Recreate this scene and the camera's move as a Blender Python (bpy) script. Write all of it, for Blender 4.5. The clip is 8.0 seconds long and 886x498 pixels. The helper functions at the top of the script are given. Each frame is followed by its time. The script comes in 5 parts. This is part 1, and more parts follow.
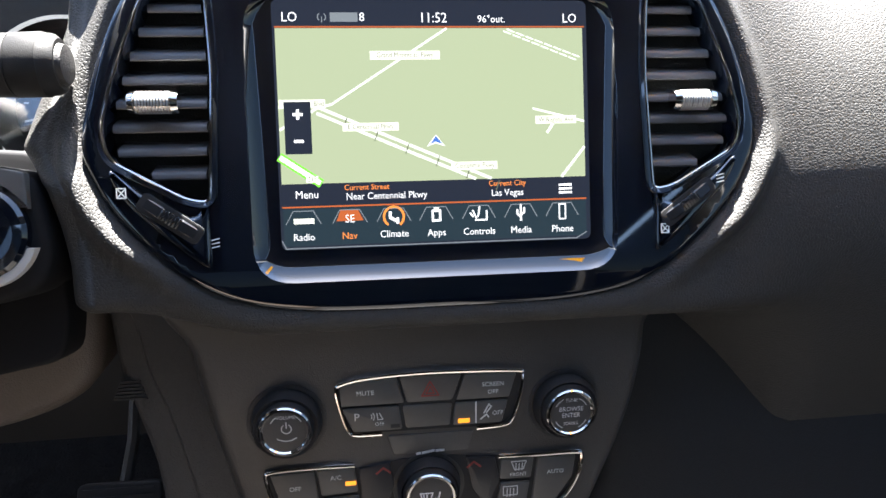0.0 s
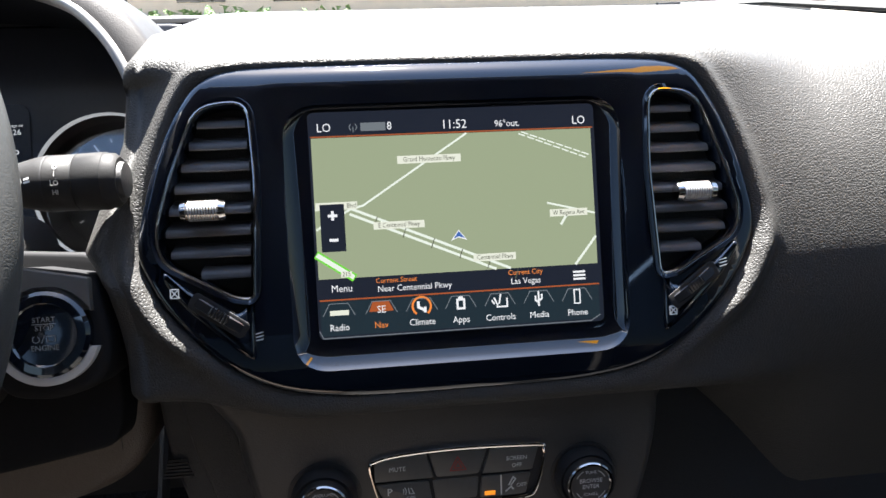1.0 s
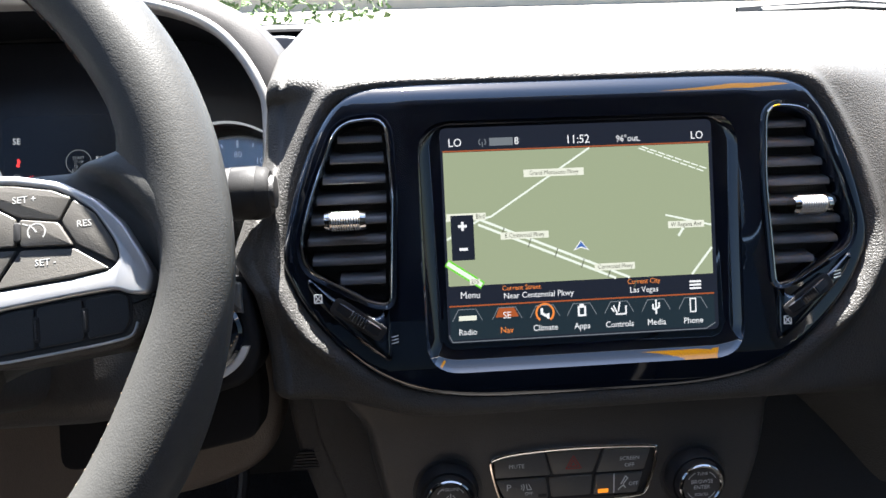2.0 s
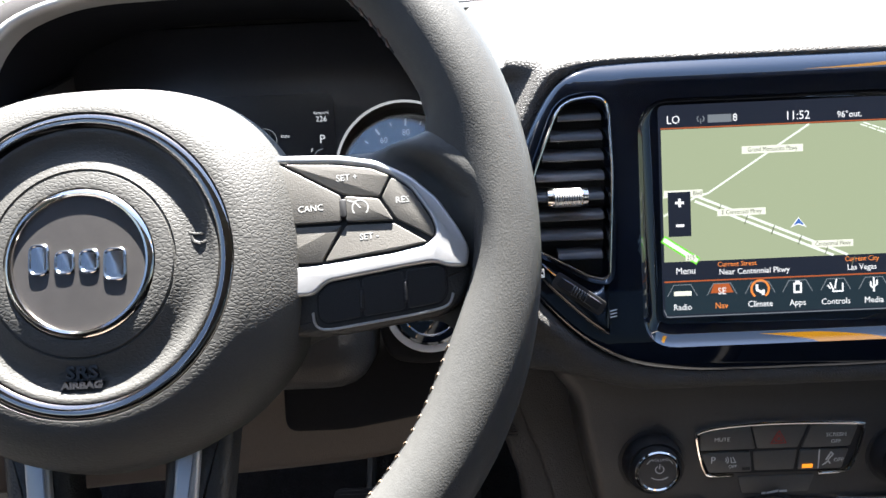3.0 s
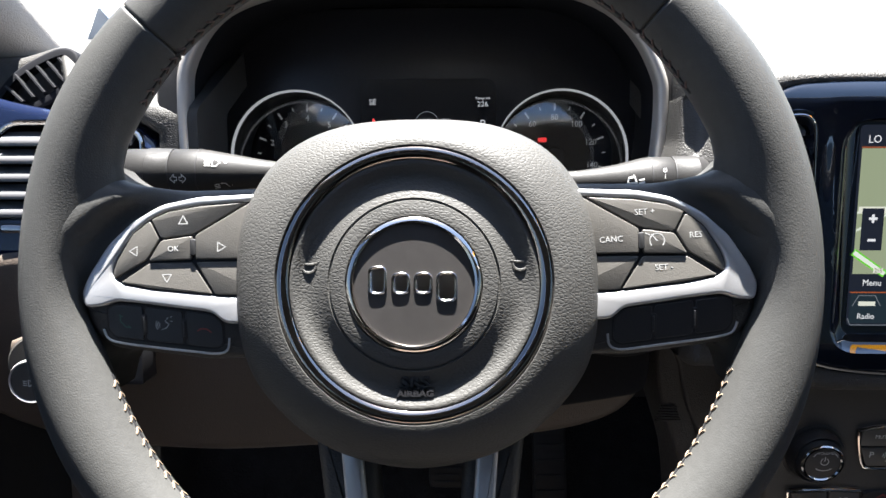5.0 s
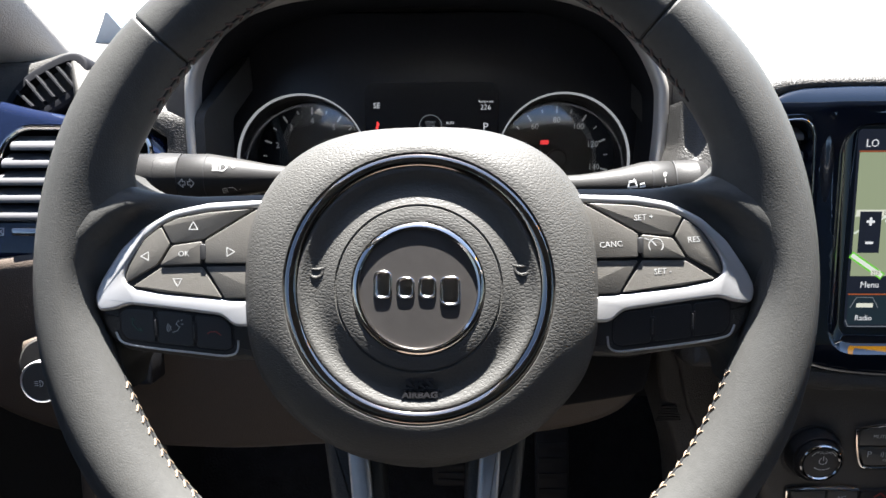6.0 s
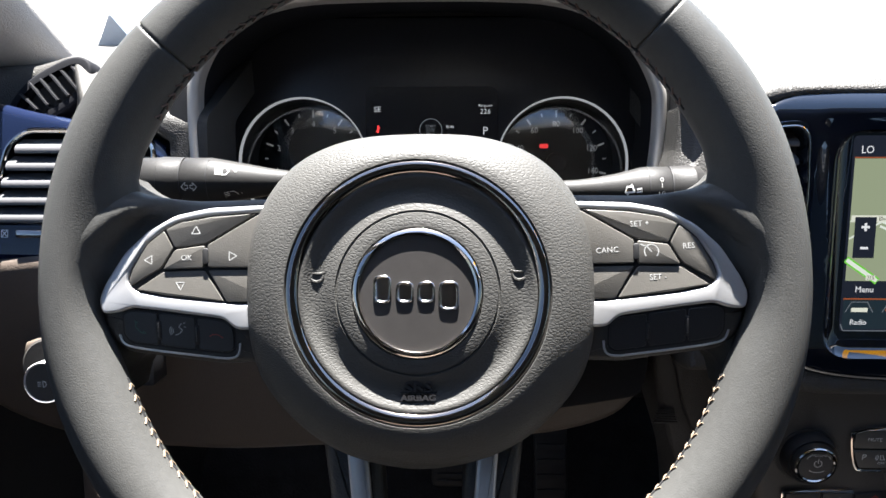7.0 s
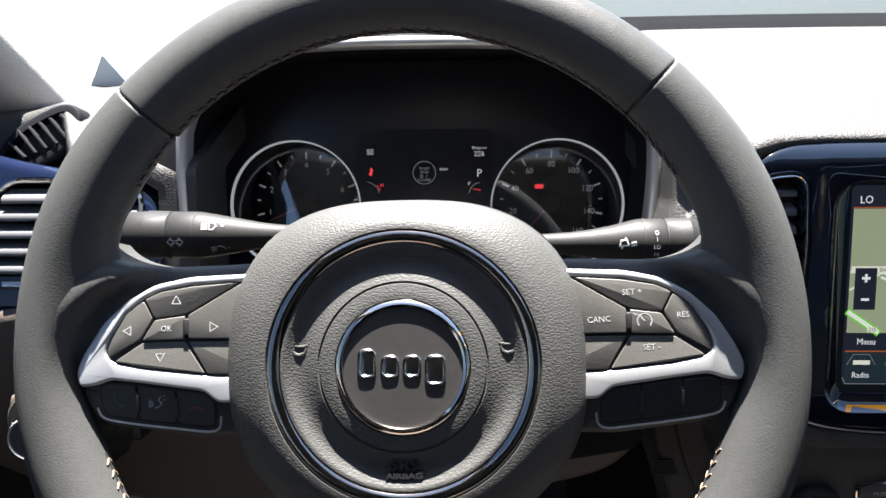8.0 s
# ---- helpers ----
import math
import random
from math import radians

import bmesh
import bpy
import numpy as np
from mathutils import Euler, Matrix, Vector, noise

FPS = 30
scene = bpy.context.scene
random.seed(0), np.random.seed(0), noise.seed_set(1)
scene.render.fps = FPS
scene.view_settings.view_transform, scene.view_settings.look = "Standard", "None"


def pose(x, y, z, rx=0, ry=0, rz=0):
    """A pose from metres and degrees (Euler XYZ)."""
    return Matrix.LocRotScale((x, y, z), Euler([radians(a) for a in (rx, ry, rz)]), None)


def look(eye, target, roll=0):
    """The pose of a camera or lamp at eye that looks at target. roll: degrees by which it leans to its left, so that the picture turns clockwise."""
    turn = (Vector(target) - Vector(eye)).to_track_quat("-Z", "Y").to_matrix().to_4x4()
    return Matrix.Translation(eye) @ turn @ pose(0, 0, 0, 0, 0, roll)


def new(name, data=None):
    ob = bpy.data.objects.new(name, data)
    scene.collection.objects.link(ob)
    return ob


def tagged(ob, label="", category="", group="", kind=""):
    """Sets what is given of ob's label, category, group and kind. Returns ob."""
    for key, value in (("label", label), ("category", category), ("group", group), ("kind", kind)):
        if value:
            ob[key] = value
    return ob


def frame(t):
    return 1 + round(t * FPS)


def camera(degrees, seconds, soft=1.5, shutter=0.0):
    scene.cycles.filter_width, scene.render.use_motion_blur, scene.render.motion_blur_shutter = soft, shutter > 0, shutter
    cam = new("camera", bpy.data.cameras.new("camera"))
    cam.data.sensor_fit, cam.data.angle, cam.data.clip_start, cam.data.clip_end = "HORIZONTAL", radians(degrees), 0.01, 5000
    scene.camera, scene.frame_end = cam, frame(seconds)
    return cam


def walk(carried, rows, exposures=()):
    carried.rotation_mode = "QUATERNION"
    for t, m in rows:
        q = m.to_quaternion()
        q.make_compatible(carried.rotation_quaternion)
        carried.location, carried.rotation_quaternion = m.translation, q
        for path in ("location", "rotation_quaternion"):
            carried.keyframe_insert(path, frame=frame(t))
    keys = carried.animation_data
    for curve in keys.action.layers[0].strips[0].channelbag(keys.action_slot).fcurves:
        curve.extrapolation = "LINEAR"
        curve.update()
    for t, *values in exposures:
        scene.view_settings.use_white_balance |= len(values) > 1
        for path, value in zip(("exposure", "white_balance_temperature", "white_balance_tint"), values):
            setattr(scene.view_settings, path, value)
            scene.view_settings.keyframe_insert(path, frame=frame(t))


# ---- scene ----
EXPOSURES = [(0.0, 4.6), (0.5, 4.6), (1.0, 3.75), (2.3, 3.95), (3.0, 4.15), (3.5, 4.15), (4.5, 3.7), (5.2, 3.55), (7.0, 3.5), (8.0, 3.35)]
cam = camera(65.3, 8.0, soft=1.5)
PATH = [
    (0, (-0.048, 0.095, 1.182), (0.202, 1.921, 0.407), 0.7),
    (0.5, (-0.049, 0.085, 1.2), (0.16, 1.953, 0.515), -0.2),
    (1, (-0.058, 0.078, 1.226), (0.164, 1.941, 0.535), -0.9),
    (1.2, (-0.06, 0.073, 1.23), (0.129, 1.939, 0.537), -1.6),
    (2.3, (-0.152, 0.067, 1.248), (-0.041, 1.926, 0.519), -1.5),
    (2.5, (-0.173, 0.066, 1.248), (-0.094, 1.923, 0.509), -2.2),
    (3, (-0.225, 0.061, 1.253), (-0.244, 1.905, 0.479), -2.7),
    (3.5, (-0.272, 0.058, 1.271), (-0.323, 1.875, 0.437), -1.1),
    (4, (-0.309, 0.053, 1.287), (-0.365, 1.846, 0.403), -1.3),
    (4.5, (-0.338, 0.053, 1.298), (-0.408, 1.832, 0.388), -1.0),
    (5, (-0.354, 0.052, 1.304), (-0.405, 1.821, 0.372), -0.7),
    (6.5, (-0.354, 0.044, 1.313), (-0.419, 1.81, 0.376), -0.9),
    (7, (-0.353, 0.043, 1.315), (-0.415, 1.81, 0.379), -0.7),
    (7.5, (-0.351, 0.045, 1.316), (-0.415, 1.815, 0.387), -0.8),
    (8, (-0.346, 0.063, 1.333), (-0.414, 1.851, 0.44), -1.1),
]
walk(cam, [(t, look(eye, target, roll)) for t, eye, target, roll in PATH],
     exposures=EXPOSURES)
# ---- light ----
world = bpy.data.worlds.new("sky")
scene.world = world
world.use_nodes = True
wn = world.node_tree
sky = wn.nodes.new("ShaderNodeTexSky")
sky.sky_type, sky.sun_disc = "NISHITA", False
SUN_UP, SUN_SIDE = 70.5, 4.0
sky.sun_elevation, sky.sun_rotation = radians(SUN_UP), radians(-SUN_SIDE)
wn.nodes["Background"].inputs["Strength"].default_value = 0.038
wn.links.new(sky.outputs["Color"], wn.nodes["Background"].inputs["Color"])
sun = new("sun", bpy.data.lights.new("sun", "SUN"))
sun.data.energy, sun.data.angle, sun.data.color = 5.0, radians(0.55), (1.0, 0.972, 0.94)
up, side = radians(SUN_UP), radians(SUN_SIDE)
sun.matrix_world = look((math.sin(side) * math.cos(up) * 30, math.cos(side) * math.cos(up) * 30, math.sin(up) * 30), (0, 0, 0))


# ---- materials ----
def material(name, color, rough=0.5, metal=0.0, spec=0.5, coat=0.0, emit=None, power=0.0, vary=0.0, vary_scale=40.0, rough_vary=0.0):
    """A Principled material whose colour and gloss vary by two noises, broad and fine."""
    m = bpy.data.materials.new(name)
    m.use_nodes = True
    nt = m.node_tree
    b = nt.nodes["Principled BSDF"]
    b.inputs["Base Color"].default_value = (*color, 1)
    b.inputs["Roughness"].default_value = rough
    b.inputs["Metallic"].default_value = metal
    b.inputs["Specular IOR Level"].default_value = spec
    b.inputs["Coat Weight"].default_value = coat
    b.inputs["Coat Roughness"].default_value = 0.03
    if emit:
        b.inputs["Emission Color"].default_value = (*emit, 1)
        b.inputs["Emission Strength"].default_value = power
    if vary or rough_vary:
        co = nt.nodes.new("ShaderNodeTexCoord")
        n1, n2 = nt.nodes.new("ShaderNodeTexNoise"), nt.nodes.new("ShaderNodeTexNoise")
        n1.inputs["Scale"].default_value, n2.inputs["Scale"].default_value = vary_scale * 0.3, vary_scale * 8
        n1.inputs["Detail"].default_value = n2.inputs["Detail"].default_value = 4
        add = nt.nodes.new("ShaderNodeMath")
        add.operation = "ADD"
        for n, k in ((n1, 0), (n2, 1)):
            nt.links.new(co.outputs["Object"], n.inputs["Vector"])
            nt.links.new(n.outputs["Fac"], add.inputs[k])
        if vary:
            ramp = nt.nodes.new("ShaderNodeMapRange")
            ramp.inputs["From Min"].default_value, ramp.inputs["From Max"].default_value = 0.6, 1.4
            ramp.inputs["To Min"].default_value, ramp.inputs["To Max"].default_value = 1 - vary, 1 + vary
            nt.links.new(add.outputs[0], ramp.inputs["Value"])
            mul = nt.nodes.new("ShaderNodeVectorMath")
            mul.operation = "SCALE"
            mul.inputs[0].default_value = color
            nt.links.new(ramp.outputs[0], mul.inputs["Scale"])
            nt.links.new(mul.outputs[0], b.inputs["Base Color"])
        if rough_vary:
            ramp = nt.nodes.new("ShaderNodeMapRange")
            ramp.inputs["From Min"].default_value, ramp.inputs["From Max"].default_value = 0.6, 1.4
            ramp.inputs["To Min"].default_value, ramp.inputs["To Max"].default_value = max(0.02, rough - rough_vary), rough + rough_vary
            nt.links.new(add.outputs[0], ramp.inputs["Value"])
            nt.links.new(ramp.outputs[0], b.inputs["Roughness"])
    return m


def grain(m, cell, depth, stretch=(1, 1, 1), fine=0.25, crease=0.0, cut=False):
    """Pebbled leather relief: cells of that many metres, with a finer noise on them and long soft creases."""
    nt = m.node_tree
    co, mp = nt.nodes.new("ShaderNodeTexCoord"), nt.nodes.new("ShaderNodeMapping")
    mp.inputs["Scale"].default_value = stretch
    nt.links.new(co.outputs["Object"], mp.inputs["Vector"])
    warp = nt.nodes.new("ShaderNodeTexNoise")
    warp.inputs["Scale"].default_value = 0.7 / cell
    nt.links.new(mp.outputs[0], warp.inputs["Vector"])
    mix = nt.nodes.new("ShaderNodeVectorMath")
    mix.operation = "MULTIPLY_ADD"
    mix.inputs[1].default_value = (cell * 0.45,) * 3
    nt.links.new(warp.outputs["Color"], mix.inputs[0])
    nt.links.new(mp.outputs[0], mix.inputs[2])
    vo = nt.nodes.new("ShaderNodeTexVoronoi")
    vo.feature = "SMOOTH_F1"
    vo.inputs["Scale"].default_value = 1.0 / cell
    vo.inputs["Smoothness"].default_value = 0.2
    nt.links.new(mix.outputs[0], vo.inputs["Vector"])
    height = vo.outputs["Distance"]
    if cut:                                  # flat cells parted by narrow creases
        vo.feature = "DISTANCE_TO_EDGE"
        edge = nt.nodes.new("ShaderNodeMapRange")
        edge.interpolation_type = "SMOOTHSTEP"
        edge.inputs["From Min"].default_value, edge.inputs["From Max"].default_value = 0.0, 0.26
        edge.inputs["To Min"].default_value, edge.inputs["To Max"].default_value = 1.0, 0.0
        nt.links.new(height, edge.inputs["Value"])
        height = edge.outputs[0]
    no = nt.nodes.new("ShaderNodeTexNoise")
    no.inputs["Scale"].default_value, no.inputs["Detail"].default_value = 3.0 / cell, 3
    nt.links.new(mp.outputs[0], no.inputs["Vector"])
    comb = nt.nodes.new("ShaderNodeMath")
    comb.operation = "MULTIPLY_ADD"
    comb.inputs[1].default_value = -fine
    nt.links.new(no.outputs["Fac"], comb.inputs[0])
    nt.links.new(height, comb.inputs[2])
    last = comb
    if crease:
        cr = nt.nodes.new("ShaderNodeTexNoise")
        cr.inputs["Scale"].default_value, cr.inputs["Detail"].default_value = 0.12 / cell, 2
        nt.links.new(mp.outputs[0], cr.inputs["Vector"])
        last = nt.nodes.new("ShaderNodeMath")
        last.operation = "MULTIPLY_ADD"
        last.inputs[1].default_value = crease
        nt.links.new(cr.outputs["Fac"], last.inputs[0])
        nt.links.new(comb.outputs[0], last.inputs[2])
    bump = nt.nodes.new("ShaderNodeBump")
    bump.invert = True
    bump.inputs["Strength"].default_value = 1.0
    bump.inputs["Distance"].default_value = depth
    nt.links.new(last.outputs[0], bump.inputs["Height"])
    nt.links.new(bump.outputs[0], nt.nodes["Principled BSDF"].inputs["Normal"])
    return m


PAD = grain(material("soft_pad", (0.042, 0.0405, 0.038), 0.54, spec=0.30, vary=0.12, rough_vary=0.06), 0.0019, 0.00020, (0.9, 1, 1), cut=True)
PLASTIC = grain(material("grained_plastic", (0.048, 0.045, 0.042), 0.52, vary=0.12, rough_vary=0.06), 0.0011, 0.0003)
PLASTIC_DARK = grain(material("dark_plastic", (0.028, 0.0265, 0.0255), 0.48, vary=0.15), 0.0011, 0.0002)
LEATHER = grain(material("wheel_leather", (0.050, 0.050, 0.048), 0.44, spec=0.2, vary=0.1, rough_vary=0.05), 0.0008, 0.00006, (1, 1, 1), 0.35, crease=0.5)
AIRBAG = grain(material("airbag_skin", (0.048, 0.047, 0.044), 0.56, spec=0.30, vary=0.08, rough_vary=0.05), 0.0018, 0.00008, (0.72, 1.2, 1), 0.15, cut=True)
GLOSS = material("piano_black", (0.003, 0.005, 0.010), 0.03, spec=0.55, coat=1.0, rough_vary=0.012)
EMBLEM_CHROME = material("shaded_chrome", (0.42, 0.41, 0.40), 0.16, metal=1.0, rough_vary=0.04)
CHROME = material("chrome", (0.70, 0.655, 0.61), 0.09, metal=1.0, rough_vary=0.03)
RING = material("ring_chrome", (0.36, 0.33, 0.31), 0.1, metal=1.0, rough_vary=0.03)
SILVER = material("satin_silver", (0.46, 0.46, 0.465), 0.33, metal=0.5, vary=0.05, vary_scale=200, rough_vary=0.05)
TRIM = material("grey_trim", (0.42, 0.40, 0.375), 0.36, metal=0.4, vary=0.06, vary_scale=120)
KEY = grain(material("key_plastic", (0.072, 0.068, 0.061), 0.42, vary=0.08), 0.0006, 0.00006)
KEY_DARK = grain(material("dark_key_plastic", (0.014, 0.014, 0.016), 0.42, vary=0.08), 0.0006, 0.00006)
PANEL = grain(material("console_panel", (0.044, 0.041, 0.038), 0.42, vary=0.1), 0.0009, 0.00012)
HOOD = grain(material("hood_plastic", (0.040, 0.037, 0.035), 0.5, spec=0.35, vary=0.1, rough_vary=0.05), 0.0009, 0.00008)
# The warm, lighter tone puts bounced sunlight into the knee plastic's colour.
KNEE_PLASTIC = grain(material("bounce_lit_plastic", (0.088, 0.069, 0.055), 0.5, vary=0.12, rough_vary=0.06), 0.0011, 0.0002)
GLOVE = grain(material("glovebox_plastic", (0.016, 0.016, 0.017), 0.5, vary=0.15), 0.0011, 0.0002)
RUBBER = material("knob_rubber", (0.016, 0.016, 0.017), 0.5, vary=0.1)
WIPER_GREY = material("wiper_grey", (0.16, 0.155, 0.145), 0.5, vary=0.15)
RUBBER_GLOSS = material("polished_rubber", (0.02, 0.02, 0.022), 0.22, vary=0.1)
EMBLEM = material("emblem_grey", (0.058, 0.054, 0.052), 0.42, metal=0.5, vary=0.12, vary_scale=500)
STALK = grain(material("stalk_plastic", (0.017, 0.0165, 0.016), 0.55, spec=0.22, vary=0.08), 0.0007, 0.00006)
THREAD = material("thread", (0.15, 0.108, 0.072), 0.8, vary=0.2, vary_scale=300)
THREAD_DARK = material("dark_thread", (0.10, 0.065, 0.055), 0.8, vary=0.2, vary_scale=300)
WHITE = material("white_print", (0.78, 0.78, 0.76), 0.5)
GREY_PRINT = material("grey_print", (0.55, 0.55, 0.53), 0.5)
DIM_PRINT = material("dim_print", (0.26, 0.26, 0.25), 0.5)
WHEEL_PRINT = material("wheel_print", (0.36, 0.36, 0.35), 0.5)
GREEN_PRINT = material("green_print", (0.03, 0.08, 0.06), 0.5)
RED_PRINT = material("red_print", (0.22, 0.025, 0.022), 0.5)
RED_GLOW = material("red_glow", (0.3, 0.02, 0.02), 0.5, emit=(1.0, 0.06, 0.06), power=0.09)
RED_DIM = material("red_dim_glow", (0.25, 0.02, 0.02), 0.5, emit=(1.0, 0.05, 0.05), power=0.045)
AMBER = material("amber_lamp", (0.4, 0.2, 0.02), 0.4, emit=(1.0, 0.30, 0.02), power=0.075)
DARK_GAP = material("dark_gap", (0.006, 0.006, 0.007), 0.7)
CARPET = grain(material("carpet", (0.02, 0.02, 0.021), 0.95, spec=0.1, vary=0.3, vary_scale=120), 0.004, 0.002)
# Headliner grey is set low so the ceiling bounces little light.
LINER = grain(material("headliner", (0.11, 0.107, 0.103), 0.9, spec=0.1, vary=0.06), 0.002, 0.0003)
PILLAR = grain(material("pillar_cloth", (0.36, 0.34, 0.32), 0.85, spec=0.15, vary=0.07), 0.0015, 0.0003)
COWL_BLACK = material("cowl_black", (0.0035, 0.0036, 0.004), 0.9, spec=0.04, vary=0.15)


def glow(name, color, power):
    return material(name, (0.004, 0.004, 0.004), 0.32, spec=0.2, emit=color, power=power)


LCD_BLACK = glow("lcd_black", (0.035, 0.045, 0.075), 0.0322)
LCD_MAP = glow("lcd_map", (0.318, 0.370, 0.240), 0.0815)
LCD_ROAD = glow("lcd_road", (0.72, 0.78, 0.70), 0.0881)
LCD_WHITE = glow("lcd_white", (0.85, 0.87, 0.9), 0.0791)
LCD_LABEL = glow("lcd_label", (0.70, 0.72, 0.62), 0.0881)
LCD_INK = glow("lcd_ink", (0.12, 0.13, 0.09), 0.0734)
LCD_GREEN = glow("lcd_green", (0.16, 0.62, 0.05), 0.0881)
LCD_ORANGE = glow("lcd_orange", (0.80, 0.24, 0.05), 0.0824)
LCD_ORANGE_DIM = glow("lcd_orange_dim", (0.42, 0.10, 0.03), 0.0734)
LCD_GREY = glow("lcd_grey", (0.22, 0.25, 0.28), 0.0588)
LCD_BLUE = glow("lcd_blue", (0.05, 0.13, 0.40), 0.0881)
LCD_TEAL = glow("lcd_teal", (0.03, 0.055, 0.075), 0.0412)
TFT = material("tft_black", (0.012, 0.012, 0.014), 0.25, spec=0.5)
# Faint emission added so the ring shows bright inside the dark funnel.
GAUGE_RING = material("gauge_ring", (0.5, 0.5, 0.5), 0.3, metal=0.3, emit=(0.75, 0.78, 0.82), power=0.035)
CRESCENT = material("satin_crescent", (0.60, 0.58, 0.55), 0.38, metal=0.2, vary=0.05, vary_scale=120)
START_TRIM = material("satin_grey", (0.15, 0.142, 0.13), 0.4, metal=0.4, vary=0.06, vary_scale=120)
MATT_BLACK = material("matt_black", (0.010, 0.010, 0.011), 0.75, spec=0.2, vary=0.15)
FUNNEL = material("matt_funnel", (0.006, 0.0065, 0.009), 0.75, spec=0.15, vary=0.1)
NAVY = material("gloss_navy", (0.006, 0.010, 0.028), 0.05, spec=0.5, coat=0.6, rough_vary=0.015)
SLAT = grain(material("slat_plastic", (0.095, 0.095, 0.10), 0.38, vary=0.06), 0.0006, 0.00005)
DECAL = material("decal_yellow", (0.80, 0.36, 0.02), 0.6, vary=0.06)
dn = DECAL.node_tree
film_light, film_mix = dn.nodes.new("ShaderNodeBsdfTranslucent"), dn.nodes.new("ShaderNodeMixShader")
film_light.inputs["Color"].default_value = (0.85, 0.40, 0.02, 1)
film_mix.inputs["Fac"].default_value = 0.25
dn.links.new(dn.nodes["Principled BSDF"].outputs[0], film_mix.inputs[1])
dn.links.new(film_light.outputs[0], film_mix.inputs[2])
dn.links.new(film_mix.outputs[0], dn.nodes["Material Output"].inputs["Surface"])
LENS = bpy.data.materials.new("clear_lens")
LENS.use_nodes = True
ln = LENS.node_tree
lens_clear, lens_gloss, lens_mix = ln.nodes.new("ShaderNodeBsdfTransparent"), ln.nodes.new("ShaderNodeBsdfGlossy"), ln.nodes.new("ShaderNodeMixShader")
lens_clear.inputs["Color"].default_value = (0.93, 0.94, 0.95, 1)
lens_gloss.inputs["Roughness"].default_value = 0.03
lens_mix.inputs["Fac"].default_value = 0.10
ln.links.new(lens_clear.outputs[0], lens_mix.inputs[1])
ln.links.new(lens_gloss.outputs[0], lens_mix.inputs[2])
ln.links.new(lens_mix.outputs[0], ln.nodes["Material Output"].inputs["Surface"])
TFT_WHITE = glow("tft_white", (0.62, 0.65, 0.7), 0.0710)
DIAL = material("dial_face", (0.018, 0.018, 0.021), 0.25, spec=0.5, vary=0.1)
DIAL_PRINT = material("dial_print", (0.42, 0.42, 0.41), 0.5, emit=(0.8, 0.8, 0.78), power=0.02)


# ---- building tools ----
from mathutils.geometry import delaunay_2d_cdt
def plane(o, tilt, turn=0.0):
    """The frame of a panel that leans back by tilt degrees: x right, y up along the panel, z out of it to the driver."""
    return Matrix.Translation(o) @ pose(0, 0, 0, 90 - tilt) @ pose(0, 0, 0, 0, 0, turn)


def thing(name, m, label, category, group="", kind=""):
    ob = tagged(new(name), label, category, group, kind)
    ob.empty_display_size = 0.02
    ob.matrix_world = m
    return ob


def part(name, bm, mat, parent, label="", smooth=True, angle=35):
    me = bpy.data.meshes.new(name)
    bmesh.ops.recalc_face_normals(bm, faces=bm.faces)
    bm.to_mesh(me)
    bm.free()
    me.materials.append(mat)
    if smooth:
        me.shade_smooth()
        me.set_sharp_from_angle(angle=radians(angle))
    ob = new(name, me)
    ob.parent = parent
    if label:
        ob["label"] = label
    return ob


def solo(name, bm, mat, label, category, group="", kind="", m=None, angle=35):
    ob = part(name, bm, mat, None, angle=angle)
    if m is not None:
        ob.matrix_world = m
    return tagged(ob, label, category, group, kind)


def mm(pts):
    return [tuple(c * 0.001 for c in p) for p in pts]


def mirror(pts):
    return [(-p[0], *p[1:]) for p in reversed(pts)]


def spline(pts, n=6, closed=True):
    """Catmull-Rom through the points."""
    out, k = [], len(pts)
    P = [Vector(p) for p in pts]
    for i in range(k if closed else k - 1):
        a, b, c, d = (P[(i + j - 1) % k] if closed else P[min(max(i + j - 1, 0), k - 1)] for j in range(4))
        for j in range(n):
            t = j / n
            out.append(0.5 * (2 * b + (c - a) * t + (2 * a - 5 * b + 4 * c - d) * t * t + (3 * b - a - 3 * c + d) * t ** 3))
    if not closed:
        out.append(P[-1])
    return [tuple(v) for v in out]


def rounded(pts, r, seg=4):
    """A polygon with its corners rounded."""
    out, k = [], len(pts)
    for i in range(k):
        p, a, b = Vector(pts[i]), Vector(pts[i - 1]), Vector(pts[(i + 1) % k])
        u, v = a - p, b - p
        d = min(r, u.length * 0.45, v.length * 0.45)
        s, e = p + u.normalized() * d, p + v.normalized() * d
        for j in range(seg + 1):
            t = j / seg
            out.append(tuple((1 - t) ** 2 * s + 2 * t * (1 - t) * p + t * t * e))
    return out


def rect(x0, y0, x1, y1, r=0.0, seg=4):
    p = [(x0, y0), (x1, y0), (x1, y1), (x0, y1)]
    return rounded(p, r, seg) if r else p


def area2(pts):
    return sum(pts[i - 1][0] * pts[i][1] - pts[i][0] * pts[i - 1][1] for i in range(len(pts)))


def inset(pts, d):
    """The outline moved inwards by d."""
    k, out = len(pts), []
    sgn = 1 if area2(pts) > 0 else -1
    for i in range(k):
        a, p, b = Vector(pts[i - 1][:2]), Vector(pts[i][:2]), Vector(pts[(i + 1) % k][:2])
        e1, e2 = (p - a), (b - p)
        if e1.length < 1e-9 or e2.length < 1e-9:
            e1 = e2 = (b - a)
        n1, n2 = Vector((-e1.y, e1.x)).normalized() * sgn, Vector((-e2.y, e2.x)).normalized() * sgn
        n = n1 + n2
        n = n.normalized() / max(0.5, n.normalized().dot(n1)) if n.length > 1e-6 else n1
        out.append((p.x + n.x * d, p.y + n.y * d))
    return out


